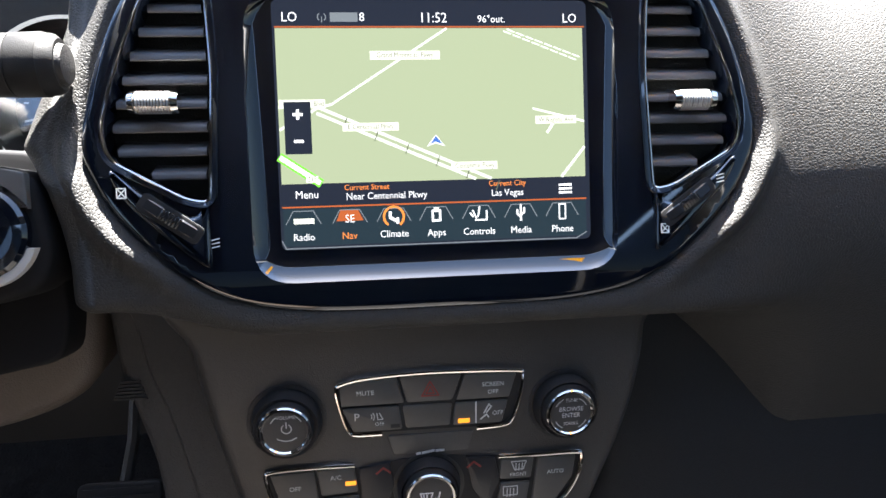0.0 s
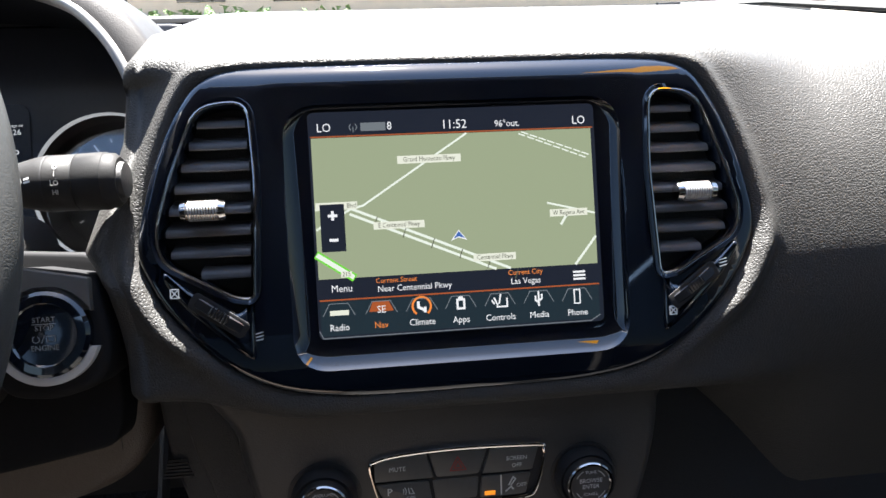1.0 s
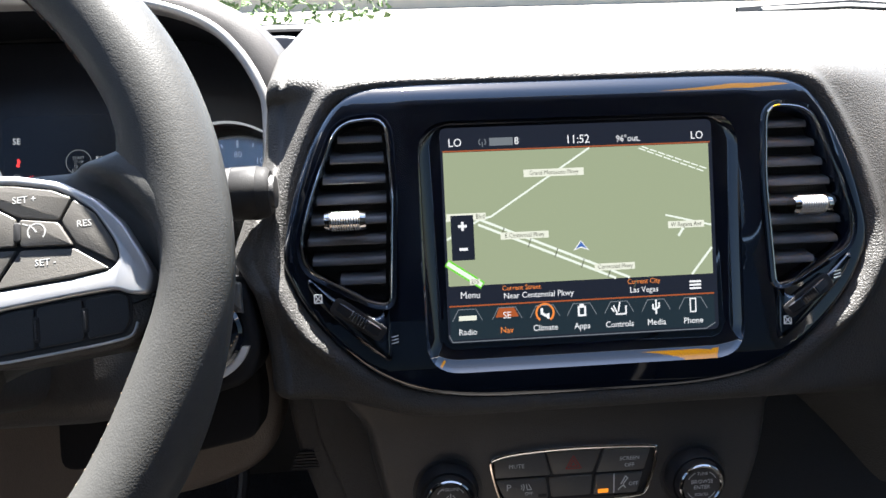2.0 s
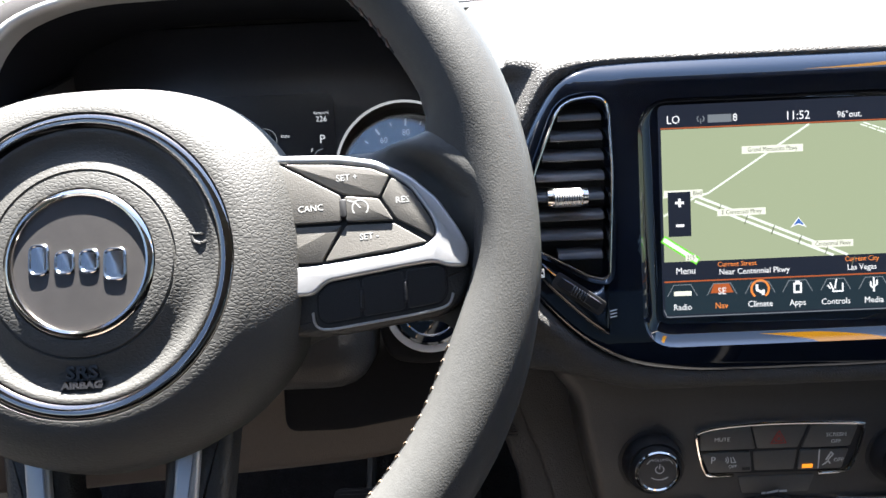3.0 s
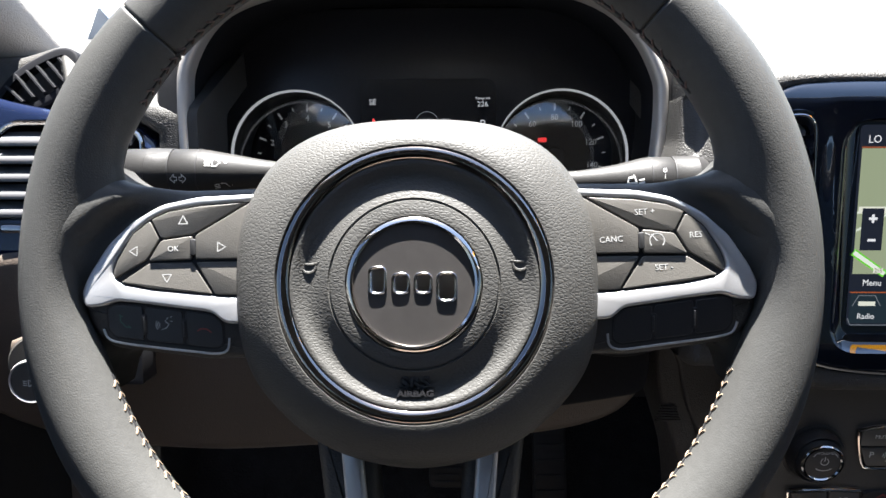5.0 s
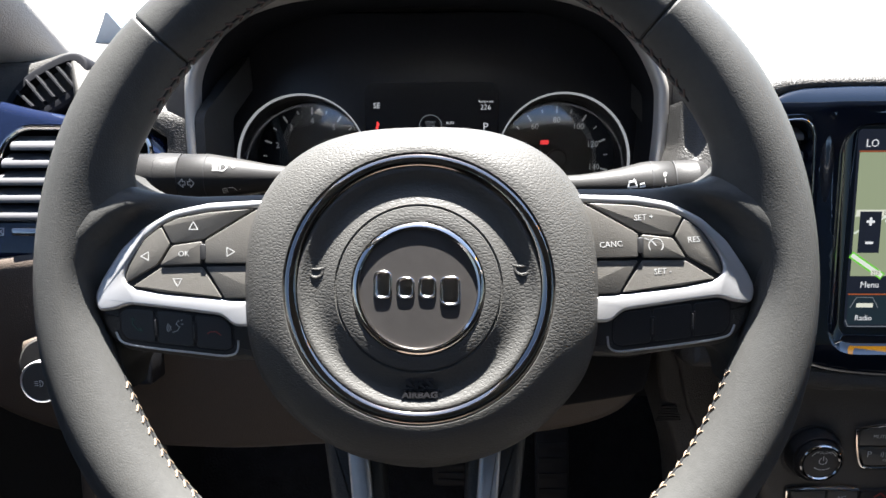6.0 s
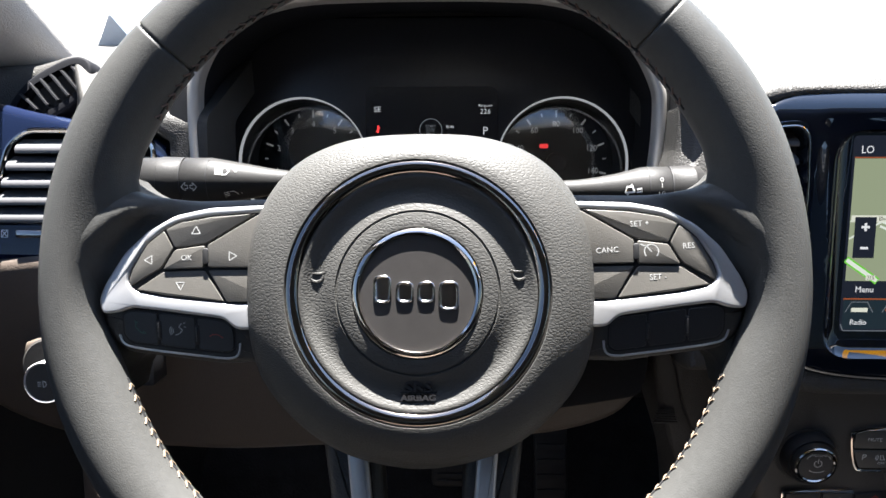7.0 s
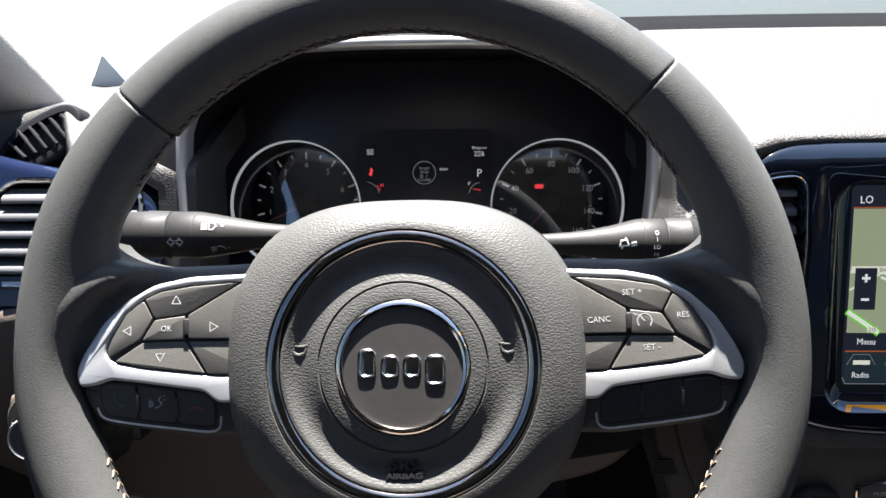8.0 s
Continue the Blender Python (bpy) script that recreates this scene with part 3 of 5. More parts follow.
part("screen_surround", bm, GLOSS, unit, "sunken glossy surround", angle=40)
screen = part("display", prism(rect(-0.0885, -0.1262, 0.0885, 0.0105, 0.004), 0.0005, 0.0018), LCD_BLACK, unit, "lit touchscreen", False)
Z = 0.0019


def onscreen(name, pts, z, mat):
    bm = bmesh.new()
    bm.faces.new([bm.verts.new((p[0], p[1], z)) for p in pts])
    return part(name, bm, mat, screen, smooth=False)


onscreen("map_area", mm([(-87, -89.8), (86, -89.8), (86, -5), (-87, -5)]), Z, LCD_MAP)
part("status_line", ribbon([mm([(-87, -4.3), (87, -4.3)])], 0.0008, Z + 0.0001), LCD_ORANGE_DIM, screen, smooth=False)
part("menu_line", ribbon([mm([(-87, -102.6), (86, -102.6)])], 0.0009, Z + 0.0001), LCD_ORANGE_DIM, screen, smooth=False)
onscreen("app_bar", mm([(-87, -124), (86, -124), (86, -103.4), (-87, -103.4)]), Z, LCD_TEAL)
part("screen_edge_line", ribbon([mm([(-88, -121), (-86, -125.4), (80, -125.4), (86, -122)])], 0.0006, Z + 0.0001), LCD_GREY, screen, smooth=False)
for line, w in (([(-58, -46.5), (7, -5.4)], 1.2), ([(-86.5, -60), (-66, -48.5), (-58, -46.5)], 1.3), ([(-86.5, -48), (-68, -46)], 1.3), ([(85.5, -73), (72, -89.4)], 1.5),
                ([(56, -50.5), (70, -54), (85.6, -58)], 1.2), ([(70, -55), (64, -64)], 1.6), ([(-68, -47), (30, -89.4)], 1.6), ([(-66, -51.5), (21, -89.4)], 1.6)):
    part("road", ribbon([mm(line)], w * 0.001, Z + 0.0003), LCD_ROAD, screen, smooth=False)
for k in range(6):
    x = -50 + 17 * k
    part("road_tick", ribbon([mm([(x, -46.4 - (x + 68) * 0.433), (x - 2, -51.8 - (x + 68) * 0.433)])], 0.0006, Z + 0.0004), LCD_INK, screen, smooth=False)
for k in range(8):
    part("road_dash", ribbon([mm([(40 + 5.4 * k, -6.8 - 2.1 * k), (44 + 5.4 * k, -8.3 - 2.1 * k)])], 0.0008, Z + 0.0003), LCD_ROAD, screen, smooth=False)
    part("road_dash", ribbon([mm([(42 + 5.4 * k, -5.8 - 2.0 * k), (46 + 5.4 * k, -7.3 - 2.0 * k)])], 0.0008, Z + 0.0003), LCD_ROAD, screen, smooth=False)
part("highway", ribbon([mm([(-86.5, -75.5), (-66.5, -89.2)])], 0.0050, Z + 0.0003), LCD_GREEN, screen, smooth=False)
part("highway", ribbon([mm([(-86.5, -75.5), (-66.5, -89.2)])], 0.0028, Z + 0.0004), LCD_ROAD, screen, smooth=False)
for x0, y0, x1, y1 in ((-36, -22.4, 3, -17.6), (-52.5, -61.5, -21.5, -57), (7.5, -84.3, 34, -79.8), (57, -59.2, 81, -54.7), (-73.5, -89.2, -67, -85.6), (-86.5, -48.5, -61.5, -43.8)):
    onscreen("map_label", mm([(x0, y0), (x1, y0), (x1, y1), (x0, y1)]), Z + 0.0006, LCD_LABEL)
for body, x, y in (("Grand Montecito Pkwy", -16.5, -20), ("E Centennial Pkwy", -37, -59.2), ("Centennial Pkwy", 21, -82), ("W Regena Ave", 69, -57), ("215", -70.2, -87.4), ("Blvd", -65, -46.2)):
    lettering("lettering", body, 0.0042, x * 0.001, y * 0.001, Z + 0.0007, LCD_INK, screen, 0.80)
bm = bmesh.new()
bm.faces.new([bm.verts.new((x * 0.001, y * 0.001, Z + 0.0009)) for x, y in ((-84, -73.5), (-69.5, -73.5), (-69.5, -45), (-84, -45))])
part("zoom_key", bm, LCD_BLACK, screen, smooth=False)
bm = ribbon([mm([(-78.9, -51.9), (-74.3, -51.9)]), mm([(-76.6, -49.6), (-76.6, -54.2)]), mm([(-78.7, -66.5), (-74.4, -66.5)])], 0.0017, Z + 0.0011)
part("zoom_mark", bm, LCD_WHITE, screen, smooth=False)
onscreen("position_arrow", mm([(-6, -70.8), (-1, -69), (4.4, -70.8), (-0.8, -64.2)]), Z + 0.0006, LCD_WHITE)
onscreen("position_arrow", mm([(-4.2, -69.6), (-0.9, -68.2), (2.9, -69.6), (-0.8, -65)]), Z + 0.0008, LCD_BLUE)
for body, size, x, y, m in (("LO", 0.0074, -79, 0.8, LCD_WHITE), ("11:52", 0.0078, 0, 0.4, LCD_WHITE), ("96°out.", 0.0058, 33, -0.2, LCD_WHITE), ("LO", 0.0072, 78.5, 0.2, LCD_WHITE),
                            ("Menu", 0.0062, -73.5, -96, LCD_WHITE), ("Current Street", 0.0045, -40.5, -92.6, LCD_ORANGE), ("Near Centennial Pkwy", 0.0054, -29.5, -97.6, LCD_WHITE), ("Current City", 0.0045, 39.5, -92.6, LCD_ORANGE),
                            ("Las Vegas", 0.0053, 39.5, -98, LCD_WHITE), ("Radio", 0.0056, -76, -119.4, LCD_WHITE), ("Nav", 0.0056, -51, -119.4, LCD_ORANGE), ("Climate", 0.0056, -26, -119.2, LCD_WHITE), ("Apps", 0.0056, -2, -119.4, LCD_WHITE),
                            ("Controls", 0.0056, 22.5, -119.6, LCD_WHITE), ("Media", 0.0056, 47, -119.6, LCD_WHITE), ("Phone", 0.0056, 71.5, -119.8, LCD_WHITE), ("SE", 0.0062, -50.5, -110, LCD_WHITE), ("8", 0.0068, -39.6, 0.8, LCD_WHITE)):
    lettering("lettering", body, size, x * 0.001, y * 0.001, Z + 0.0003, m, screen, 0.92)
bm = ribbon([mm([(-55.5, 0.9), (-43.4, 0.9)])], 0.0050, Z + 0.0003)
ribbon([arc(-0.0615, 0.001, 0.0022, 130, 230, 5), arc(-0.0615, 0.001, 0.0022, -50, 50, 5), mm([(-61.5, 1), (-61.5, -1.8)])], 0.0006, Z + 0.0003, bm)
part("station_mark", bm, LCD_GREY, screen, smooth=False)
part("station_mark", ribbon([mm([(-80.5, -110.4), (-71, -110.4)])], 0.0030, Z + 0.0003), LCD_LABEL, screen, smooth=False)
for x in (-76, -50.5, -26, -2, 22.5, 47, 71.5):
    part("app_tab", ribbon([mm([(x - 9.5, -112), (x - 5.5, -104.8), (x + 5.5, -104.8), (x + 9.5, -112)])], 0.0005, Z + 0.0003), LCD_GREY, screen, smooth=False)
onscreen("app_tab", mm([(-58, -111), (-43, -111), (-46, -104.6), (-55.5, -104.6)]), Z + 0.00015, LCD_ORANGE_DIM)
bm = ribbon([arc(-0.026, -0.1095, 0.0056, -50, 230, 18)], 0.0013, Z + 0.0003)
part("climate_icon", bm, LCD_ORANGE, screen, smooth=False)
def icon(name, w, *lines):
    part(name, ribbon([mm(q) for q in lines], w, Z + 0.0003), LCD_WHITE, screen, smooth=False)


icon("seat_icon", 0.0017, [(-28, -107), (-28, -110), (-25, -111.6)], [(-24, -110.5), (-24, -113)])
icon("apps_icon", 0.0013, [(-4, -107), (-4, -112.5), (0.2, -112.5), (0.2, -107), (-4, -107)], [(-3, -105.8), (-0.8, -105.8)])
icon("controls_icon", 0.0010, [(19, -107.5), (21, -112)], [(23, -105.5), (22, -111)], [(20.5, -113), (27, -113), (27, -108)], [(17.5, -109), (19, -111)])
icon("media_icon", 0.0011, [(47, -105), (47, -114)], [(45, -108), (45, -110.5), (47, -112)], [(49, -107), (49, -109.5), (47, -111)])
icon("phone_icon", 0.0008, [(69.8, -105.5), (73.4, -105.5), (73.4, -114), (69.8, -114), (69.8, -105.5)])
for k in range(3):
    icon("menu_bar", 0.0013, [(70.2, -94.4 - 2.2 * k), (77.2, -94.4 - 2.2 * k)])


# ---- centre air vents ----
def inside_span(outline, v):
    xs = []
    for a, b in zip(outline, outline[1:] + outline[:1]):
        if (a[1] > v) != (b[1] > v):
            xs.append(a[0] + (v - a[1]) / (b[1] - a[1]) * (b[0] - a[0]))
    return (min(xs), max(xs)) if xs else None


def slat(x0, x1, v, depth=0.022, thick=0.0022, lean=0.48, front=0.002):
    bm = bmesh.new()
    sec = [(0, 0.0012), (0.0005, 0.0024), (0.002, 0.0028), (depth, thick * 0.7), (depth, -thick * 0.5), (0.002, -thick * 0.9), (0.0005, -thick * 0.7), (0, -0.0006)]
    loops = []
    for x in (x0, x1):
        loops.append([(x, v + h + d * lean, front - d) for d, h in sec])
    rings(bm, loops, True, True)
    return bm


def air_vent(name, outline, flip, tab_y, label):
    v = thing(name, SCREEN, label, "air vent", "centre air vents")
    well = bmesh.new()
    rings(well, [[(p[0], p[1], z) for p in inset(outline, -0.002)] for z in (0.004, -0.05)], False, True)
    part("well", well, DARK_GAP, v, "dark duct behind the slats")
    part("chrome_ring", tube([(p[0], p[1], 0.0083) for p in outline], 0.0011, True, 8, flat=0.9), CHROME, v, "thin chrome ring")
    rim = bmesh.new()
    rings(rim, [[(p[0], p[1], z) for p in inset(outline, d)] for d, z in ((-0.0035, 0.0082), (-0.003, 0.0098), (-0.001, 0.0095), (0.0012, 0.006), (0.0018, -0.006))])
    part("surround", rim, GLOSS, v, "glossy black surround")
    for k in range(8):
        y = 0.0045 - 0.0127 * k
        span = inside_span(outline, y)
        part("slat", slat(span[0] + 0.0035, span[1] - 0.0035, y), SLAT, v)
    x0 = -0.162 if not flip else 0.136
    tab = tube([(x0, tab_y, 0.010), (x0 + 0.003, tab_y, 0.010), (x0 + 0.0035, tab_y, 0.010), (x0 + 0.021, tab_y, 0.010), (x0 + 0.0215, tab_y, 0.010), (x0 + 0.025, tab_y, 0.010)], 0.0062, seg=20, up=(0, 0, 1), taper=(0.86, 1.0, 0.88, 0.88, 1.0, 0.86))
    tab = part("direction_tab", tab, CHROME, v, "bright chrome ribbed tab")
    ribs = bmesh.new()
    for k in range(11):
        tube([(x0 + 0.0042 + 0.00155 * k, tab_y - 0.0001, 0.010), (x0 + 0.0051 + 0.00155 * k, tab_y - 0.0001, 0.010)], 0.0060, seg=16, bm=ribs)
    part("ribs", ribs, SILVER, tab)
    s = -1 if not flip else 1
    a, b = Vector((s * 0.158, -0.0975)), Vector((s * 0.131, -0.1165))
    t = (b - a).normalized()
    n = Vector((-t.y, t.x)) * (1 if not flip else -1)
    lobe = mm([(-126, -98), (-124.5, -116), (-124.5, -132), (-128, -133), (-139, -125), (-154, -111), (-166, -98.5), (-174, -86), (-173, -80), (-160, -91.5), (-140, -104.5), (-131, -105)])
    lobe = spline(lobe if not flip else mirror(lobe), 4)
    part("wheel_housing", prism(lobe, 0.006, 0.0112, 0.0032, 5), GLOSS, v, "glossy black moulding round the thumbwheel")
    q = [a - n * 0.0048 - t * 0.002, b - n * 0.0048 + t * 0.002, b + n * 0.0056 + t * 0.002, a + n * 0.0056 - t * 0.002]
    part("wheel_slot", prism(rounded([tuple(p) for p in q], 0.003), 0.009, 0.01145, 0.0002), DARK_GAP, v)
    rows = []
    for k in range(69):
        c = a + (b - a) * k / 68
        h = 0.0112 + 0.0022 * math.sin(math.pi * k / 68) + 0.0004 * math.cos(math.pi * k / 2) * smooth(18, 26, k) * smooth(-50, -42, -k)
        rows.append([(*(c - n * 0.0030), 0.008), (*(c - n * 0.0028), h - 0.0006), (*(c - n * 0.0021), h), (*(c + n * 0.0029), h), (*(c + n * 0.0036), h - 0.0006), (*(c + n * 0.0038), 0.008)])
    wheel = grid(rows)
    part("thumbwheel", wheel, RUBBER_GLOSS, v, "dark thumbwheel ribbed in the middle")
    cx, cy = (-0.1685, -0.0925) if not flip else (0.1295, -0.1215)
    part("closed_mark", ribbon([[(cx - 0.002, cy - 0.0025), (cx + 0.0025, cy - 0.0025), (cx + 0.0025, cy + 0.0025), (cx - 0.002, cy + 0.0025), (cx - 0.002, cy - 0.0025)], [(cx - 0.002, cy - 0.0025), (cx + 0.0025, cy + 0.0025)], [(cx + 0.0025, cy - 0.0025), (cx - 0.002, cy + 0.0025)]], 0.0006, 0.0114, h=0.0003), WHITE, v)
    cx, cy = (-0.1225, -0.121) if not flip else (0.164, -0.094)
    part("open_mark", ribbon([[(cx - 0.0022, cy + d), (cx + 0.0022, cy + d + 0.001)] for d in (-0.002, 0, 0.002)], 0.0006, 0.0087 if not flip else 0.0114), WHITE, v)
    return v


air_vent("air_vent", VENT, False, -0.0455, "black slatted vent with chrome ring beside the touchscreen")
air_vent("air_vent", VENT_R, True, -0.048, "black slatted vent with chrome ring beside the touchscreen")


# ---- controls below the screen ----
controls = thing("control_panel", CONSOLE, "black climate and audio control panel with knobs and keys", "control panel")
OUT = spline(mm([(-141, 70), (-144, 25), (-136, -21), (-127, -60), (-116, -105), (-100, -150), (78, -150), (92, -105), (105, -72), (117, -40), (126, -5), (129, 30), (126, 70)]), 5)
part("panel", prism(OUT, -0.05, 0.0, 0.010, 5), PANEL, controls, "matt black panel")


def key(pts, mat, parent, h=0.0022, name="key", label="", r=0.0015):
    return part(name, prism(rounded(inset(mm(pts), 0.0004), r, 3), -0.002, h, 0.0007, 2), mat, parent, label)


CL = mm([(-63, 2), (-59, 6), (-44, 8), (-7, 9), (44, 7), (49.5, 4), (48, -7), (43.5, -23), (38, -28), (20, -29), (0, -28.5), (-37, -28.2), (-54, -27.5), (-58, -22)])
part("key_recess", prism(rounded(inset(CL, 0.0005), 0.002), -0.003, 0.0006), DARK_GAP, controls, "dark gap round the keys")
part("chrome_frame", tube([(p[0], p[1], 0.0014) for p in spline(mm([(-37, -28.2), (-52, -28), (-56.5, -25), (-60, -15), (-63, 1), (-60, 5), (-44, 8), (-7, 9.4), (44, 7.4), (49, 4.5), (48.3, -7), (43.5, -23.5), (38, -28), (21, -29)]), 5, False)], 0.0013, seg=8), CHROME, controls, "thin chrome frame")
k1 = key([(-61, 4.5), (-44, 7), (-27, 7.8), (-22.5, -9.5), (-61, -9.5)], KEY, controls)
lettering("lettering", "MUTE", 0.0041, -0.046, -0.0012, 0.0024, GREY_PRINT, k1)
k2 = key([(-26, 8), (12.5, 7.5), (6.5, -10), (-21.5, -10)], KEY, controls, 0.0012)
part("hazard_mark", ribbon([mm([(-12.3, -5.8), (-2, -5.8), (-7.2, 3.4), (-12.3, -5.8)]), mm([(-9.7, -4.2), (-4.7, -4.2), (-7.2, 0.4), (-9.7, -4.2)])], 0.0008, 0.0014), RED_PRINT, k2)
k3 = key([(13.5, 7.5), (46, 6), (41.5, -10), (7.5, -10)], KEY, controls)
lettering("lettering", "SCREEN", 0.0039, 0.031, -0.0005, 0.0024, GREY_PRINT, k3)
lettering("lettering", "OFF", 0.0039, 0.031, -0.0055, 0.0024, GREY_PRINT, k3)
k4 = key([(-60.5, -10.5), (-26, -10.5), (-24, -26.5), (-54, -26.5)], KEY, controls)
lettering("lettering", "P", 0.0070, -0.0515, -0.0165, 0.0024, GREY_PRINT, k4)
lettering("lettering", "OFF", 0.0033, -0.038, -0.0215, 0.0024, GREY_PRINT, k4)
part("park_mark", ribbon([arc(-0.0445, -0.0165, 0.002, -40, 40, 4), arc(-0.0445, -0.0165, 0.0035, -40, 40, 4), mm([(-39.5, -14.5), (-39, -18.5), (-36, -18.5), (-38, -14.5)])], 0.0006, 0.0024), GREY_PRINT, k4)
part("indicator_lamp", box(-0.0315, -0.0245, 0.002, -0.026, -0.0225, 0.0026), KEY_DARK, k4)
key([(-24.5, -11), (6.5, -11), (5, -26.5), (-22.5, -26.5)], KEY, controls, 0.0012)
k6 = key([(7.5, -11), (41, -11), (37, -26.5), (6, -26.5)], KEY, controls)
lettering("lettering", "OFF", 0.0039, 0.034, -0.0195, 0.0024, GREY_PRINT, k6)
part("lane_mark", ribbon([mm([(20.5, -11.5), (20.5, -25)]), mm([(23.5, -23), (27, -20), (28.5, -22)]), mm([(25.5, -19), (28.5, -13.5), (30, -15), (27, -19)])], 0.0009, 0.0024), GREY_PRINT, k6)
part("indicator_lamp", box(0.0095, -0.0245, 0.002, 0.0165, -0.0218, 0.0027), AMBER, k6, "glowing amber lamp")
key([(-34, -30), (20, -30.5), (16, -44), (-30, -44)], KEY, controls, 0.0008)


def knob(name, cx, cy, r_base, r_face, label, h=0.0150):
    part("knob_recess", turned([(r_base + 0.0035, -0.002), (r_base + 0.0028, 0.0008), (r_base + 0.0006, 0.0006), (r_base, -0.001)], cx, cy, cap=False), PLASTIC_DARK, controls)
    k = part(name, turned([(r_base, -0.001), (r_base - 0.0002, 0.004), (r_base - 0.0018, 0.010), (r_face + 0.0028, h - 0.006), (r_face + 0.0018, h - 0.002), (r_face + 0.0008, h - 0.0012)], cx, cy, 96, waves=48, wave=0.00015), RUBBER, controls, label)
    part("chrome_ring", turned([(r_face + 0.0014, h - 0.004), (r_face + 0.0014, h - 0.0008), (r_face + 0.0006, h), (r_face - 0.0006, h), (r_face - 0.0014, h - 0.0009)], cx, cy, 64, cap=False), CHROME, k)
    part("face", turned([(r_face - 0.0008, h - 0.003), (r_face - 0.001, h - 0.0012), (r_face * 0.7, h - 0.0009), (0.0005, h - 0.0008)], cx, cy, 48), PANEL, k)
    return k


vol = knob("volume_knob", -0.0925, -0.0165, 0.0205, 0.0138, "round black knob with chrome ring")
H = 0.0143
lettering("lettering", "VOLUME", 0.0030, -0.0915, -0.0075, H, GREY_PRINT, vol, 0.95)
part("power_mark", ribbon([arc(-0.0915, -0.0145, 0.0028, 120, 420, 14), mm([(-91.5, -10.5), (-91.5, -14)]), arc(-0.0915, -0.0125, 0.0095, -125, -55, 10), arc(-0.0915, -0.0152, 0.0098, 30, 55, 4), arc(-0.0915, -0.0152, 0.0098, 125, 150, 4)], 0.0006, H), GREY_PRINT, vol)
tun = knob("tuning_knob", 0.0765, -0.0175, 0.0200, 0.0138, "round black knob with chrome ring")
for body, size, y in (("TUNE", 0.0030, -0.0090), ("BROWSE", 0.0040, -0.0147), ("ENTER", 0.0040, -0.0187), ("SCROLL", 0.0028, -0.0240)):
    lettering("lettering", body, size, 0.0765, y, H, GREY_PRINT, tun, 0.95)
part("dial_mark", ribbon([arc(0.0765, -0.0175, 0.0105, 28, 62, 4), arc(0.0765, -0.0175, 0.0105, 118, 152, 4), arc(0.0765, -0.0175, 0.0105, -152, -118, 4), arc(0.0765, -0.0175, 0.0105, -62, -28, 4)], 0.0005, H), GREY_PRINT, tun)
fan = knob("fan_knob", -0.0090, -0.0660, 0.0195, 0.0140, "round black fan knob with chrome ring")
part("airflow_mark", ribbon([mm([(-15.5, -63), (-14, -68), (-9.5, -68), (-8, -63), (-15.5, -63)]), mm([(-13.5, -64), (-13, -67)]), mm([(-11.5, -64), (-11.5, -67)]), mm([(-7, -67), (-4.5, -67), (-3.6, -63)])], 0.0008, H), WHITE, fan)
part("fan_scale", ribbon([mm([(-16, -43.6), (-14, -43.4)]), mm([(-12.5, -43.4), (-5.5, -42.2)]), mm([(-4, -42.4), (0.5, -42.4)])], 0.0016, 0.0012), GREY_PRINT, controls)
KL = mm([(-107.5, -47), (-54, -46), (-54, -50), (-30, -47), (-24, -46), (6, -46), (13, -47), (36, -49), (85, -49.5), (89, -53), (85, -69), (76, -84), (60, -100), (-85, -100), (-98, -84)])
part("key_recess", prism(rounded(inset(KL, 0.0005), 0.003), -0.003, 0.0005), DARK_GAP, controls, "dark gap round the keys")
part("chrome_frame", tube([(p[0], p[1], 0.0014) for p in spline(mm([(-54, -48), (-80, -47.5), (-104, -48.5), (-107, -52), (-104, -68), (-98, -84), (-92, -94)]), 5, False)], 0.0013, seg=8), CHROME, controls, "thin chrome frame")
part("chrome_frame", tube([(p[0], p[1], 0.0014) for p in spline(mm([(35, -49.3), (60, -50), (84, -50.2), (88.5, -53), (86, -66), (80, -78), (70, -88)]), 5, False)], 0.0015, seg=8), CHROME, controls, "thin chrome frame")
k = key([(-105, -50), (-78, -49), (-76, -72), (-98, -74)], KEY, controls)
lettering("lettering", "OFF", 0.0041, -0.090, -0.0605, 0.0024, GREY_PRINT, k)
k = key([(-77, -49), (-54, -48.5), (-52, -66), (-75, -67)], KEY, controls)
lettering("lettering", "A/C", 0.0041, -0.0655, -0.0550, 0.0024, GREY_PRINT, k)
part("indicator_lamp", box(-0.060, -0.0605, 0.002, -0.0535, -0.058, 0.0027), AMBER, k, "glowing amber lamp")
key([(-75, -68.5), (-52, -67.5), (-50, -84), (-72, -86)], KEY, controls)
k = key([(-52, -50), (-32, -47), (-30, -64), (-38, -84), (-50, -84)], KEY_DARK, controls)
part("warmer_mark", ribbon([mm([(-41, -54.3), (-36.8, -50.8), (-32.6, -54.3)])], 0.0013, 0.0024), RED_PRINT, k)
k = key([(14, -47.5), (33, -49.5), (36, -66), (28, -84), (18, -70)], KEY_DARK, controls)
part("warmer_mark", ribbon([mm([(15, -55), (19.2, -51.4), (23.4, -55)])], 0.0013, 0.0024), RED_PRINT, k)
k = key([(36, -51), (58, -51.5), (56, -66), (35, -65.5)], KEY, controls)
lettering("lettering", "FRONT", 0.0033, 0.0475, -0.0625, 0.0024, GREY_PRINT, k)
part("defrost_mark", ribbon([mm([(43, -53.5), (52.5, -53.5), (50.5, -59), (45, -59), (43, -53.5)]), mm([(46, -55), (45.7, -59.7)]), mm([(48, -55), (47.7, -59.7)]), mm([(50, -55), (49.7, -59.7)])], 0.0006, 0.0024), GREY_PRINT, k)
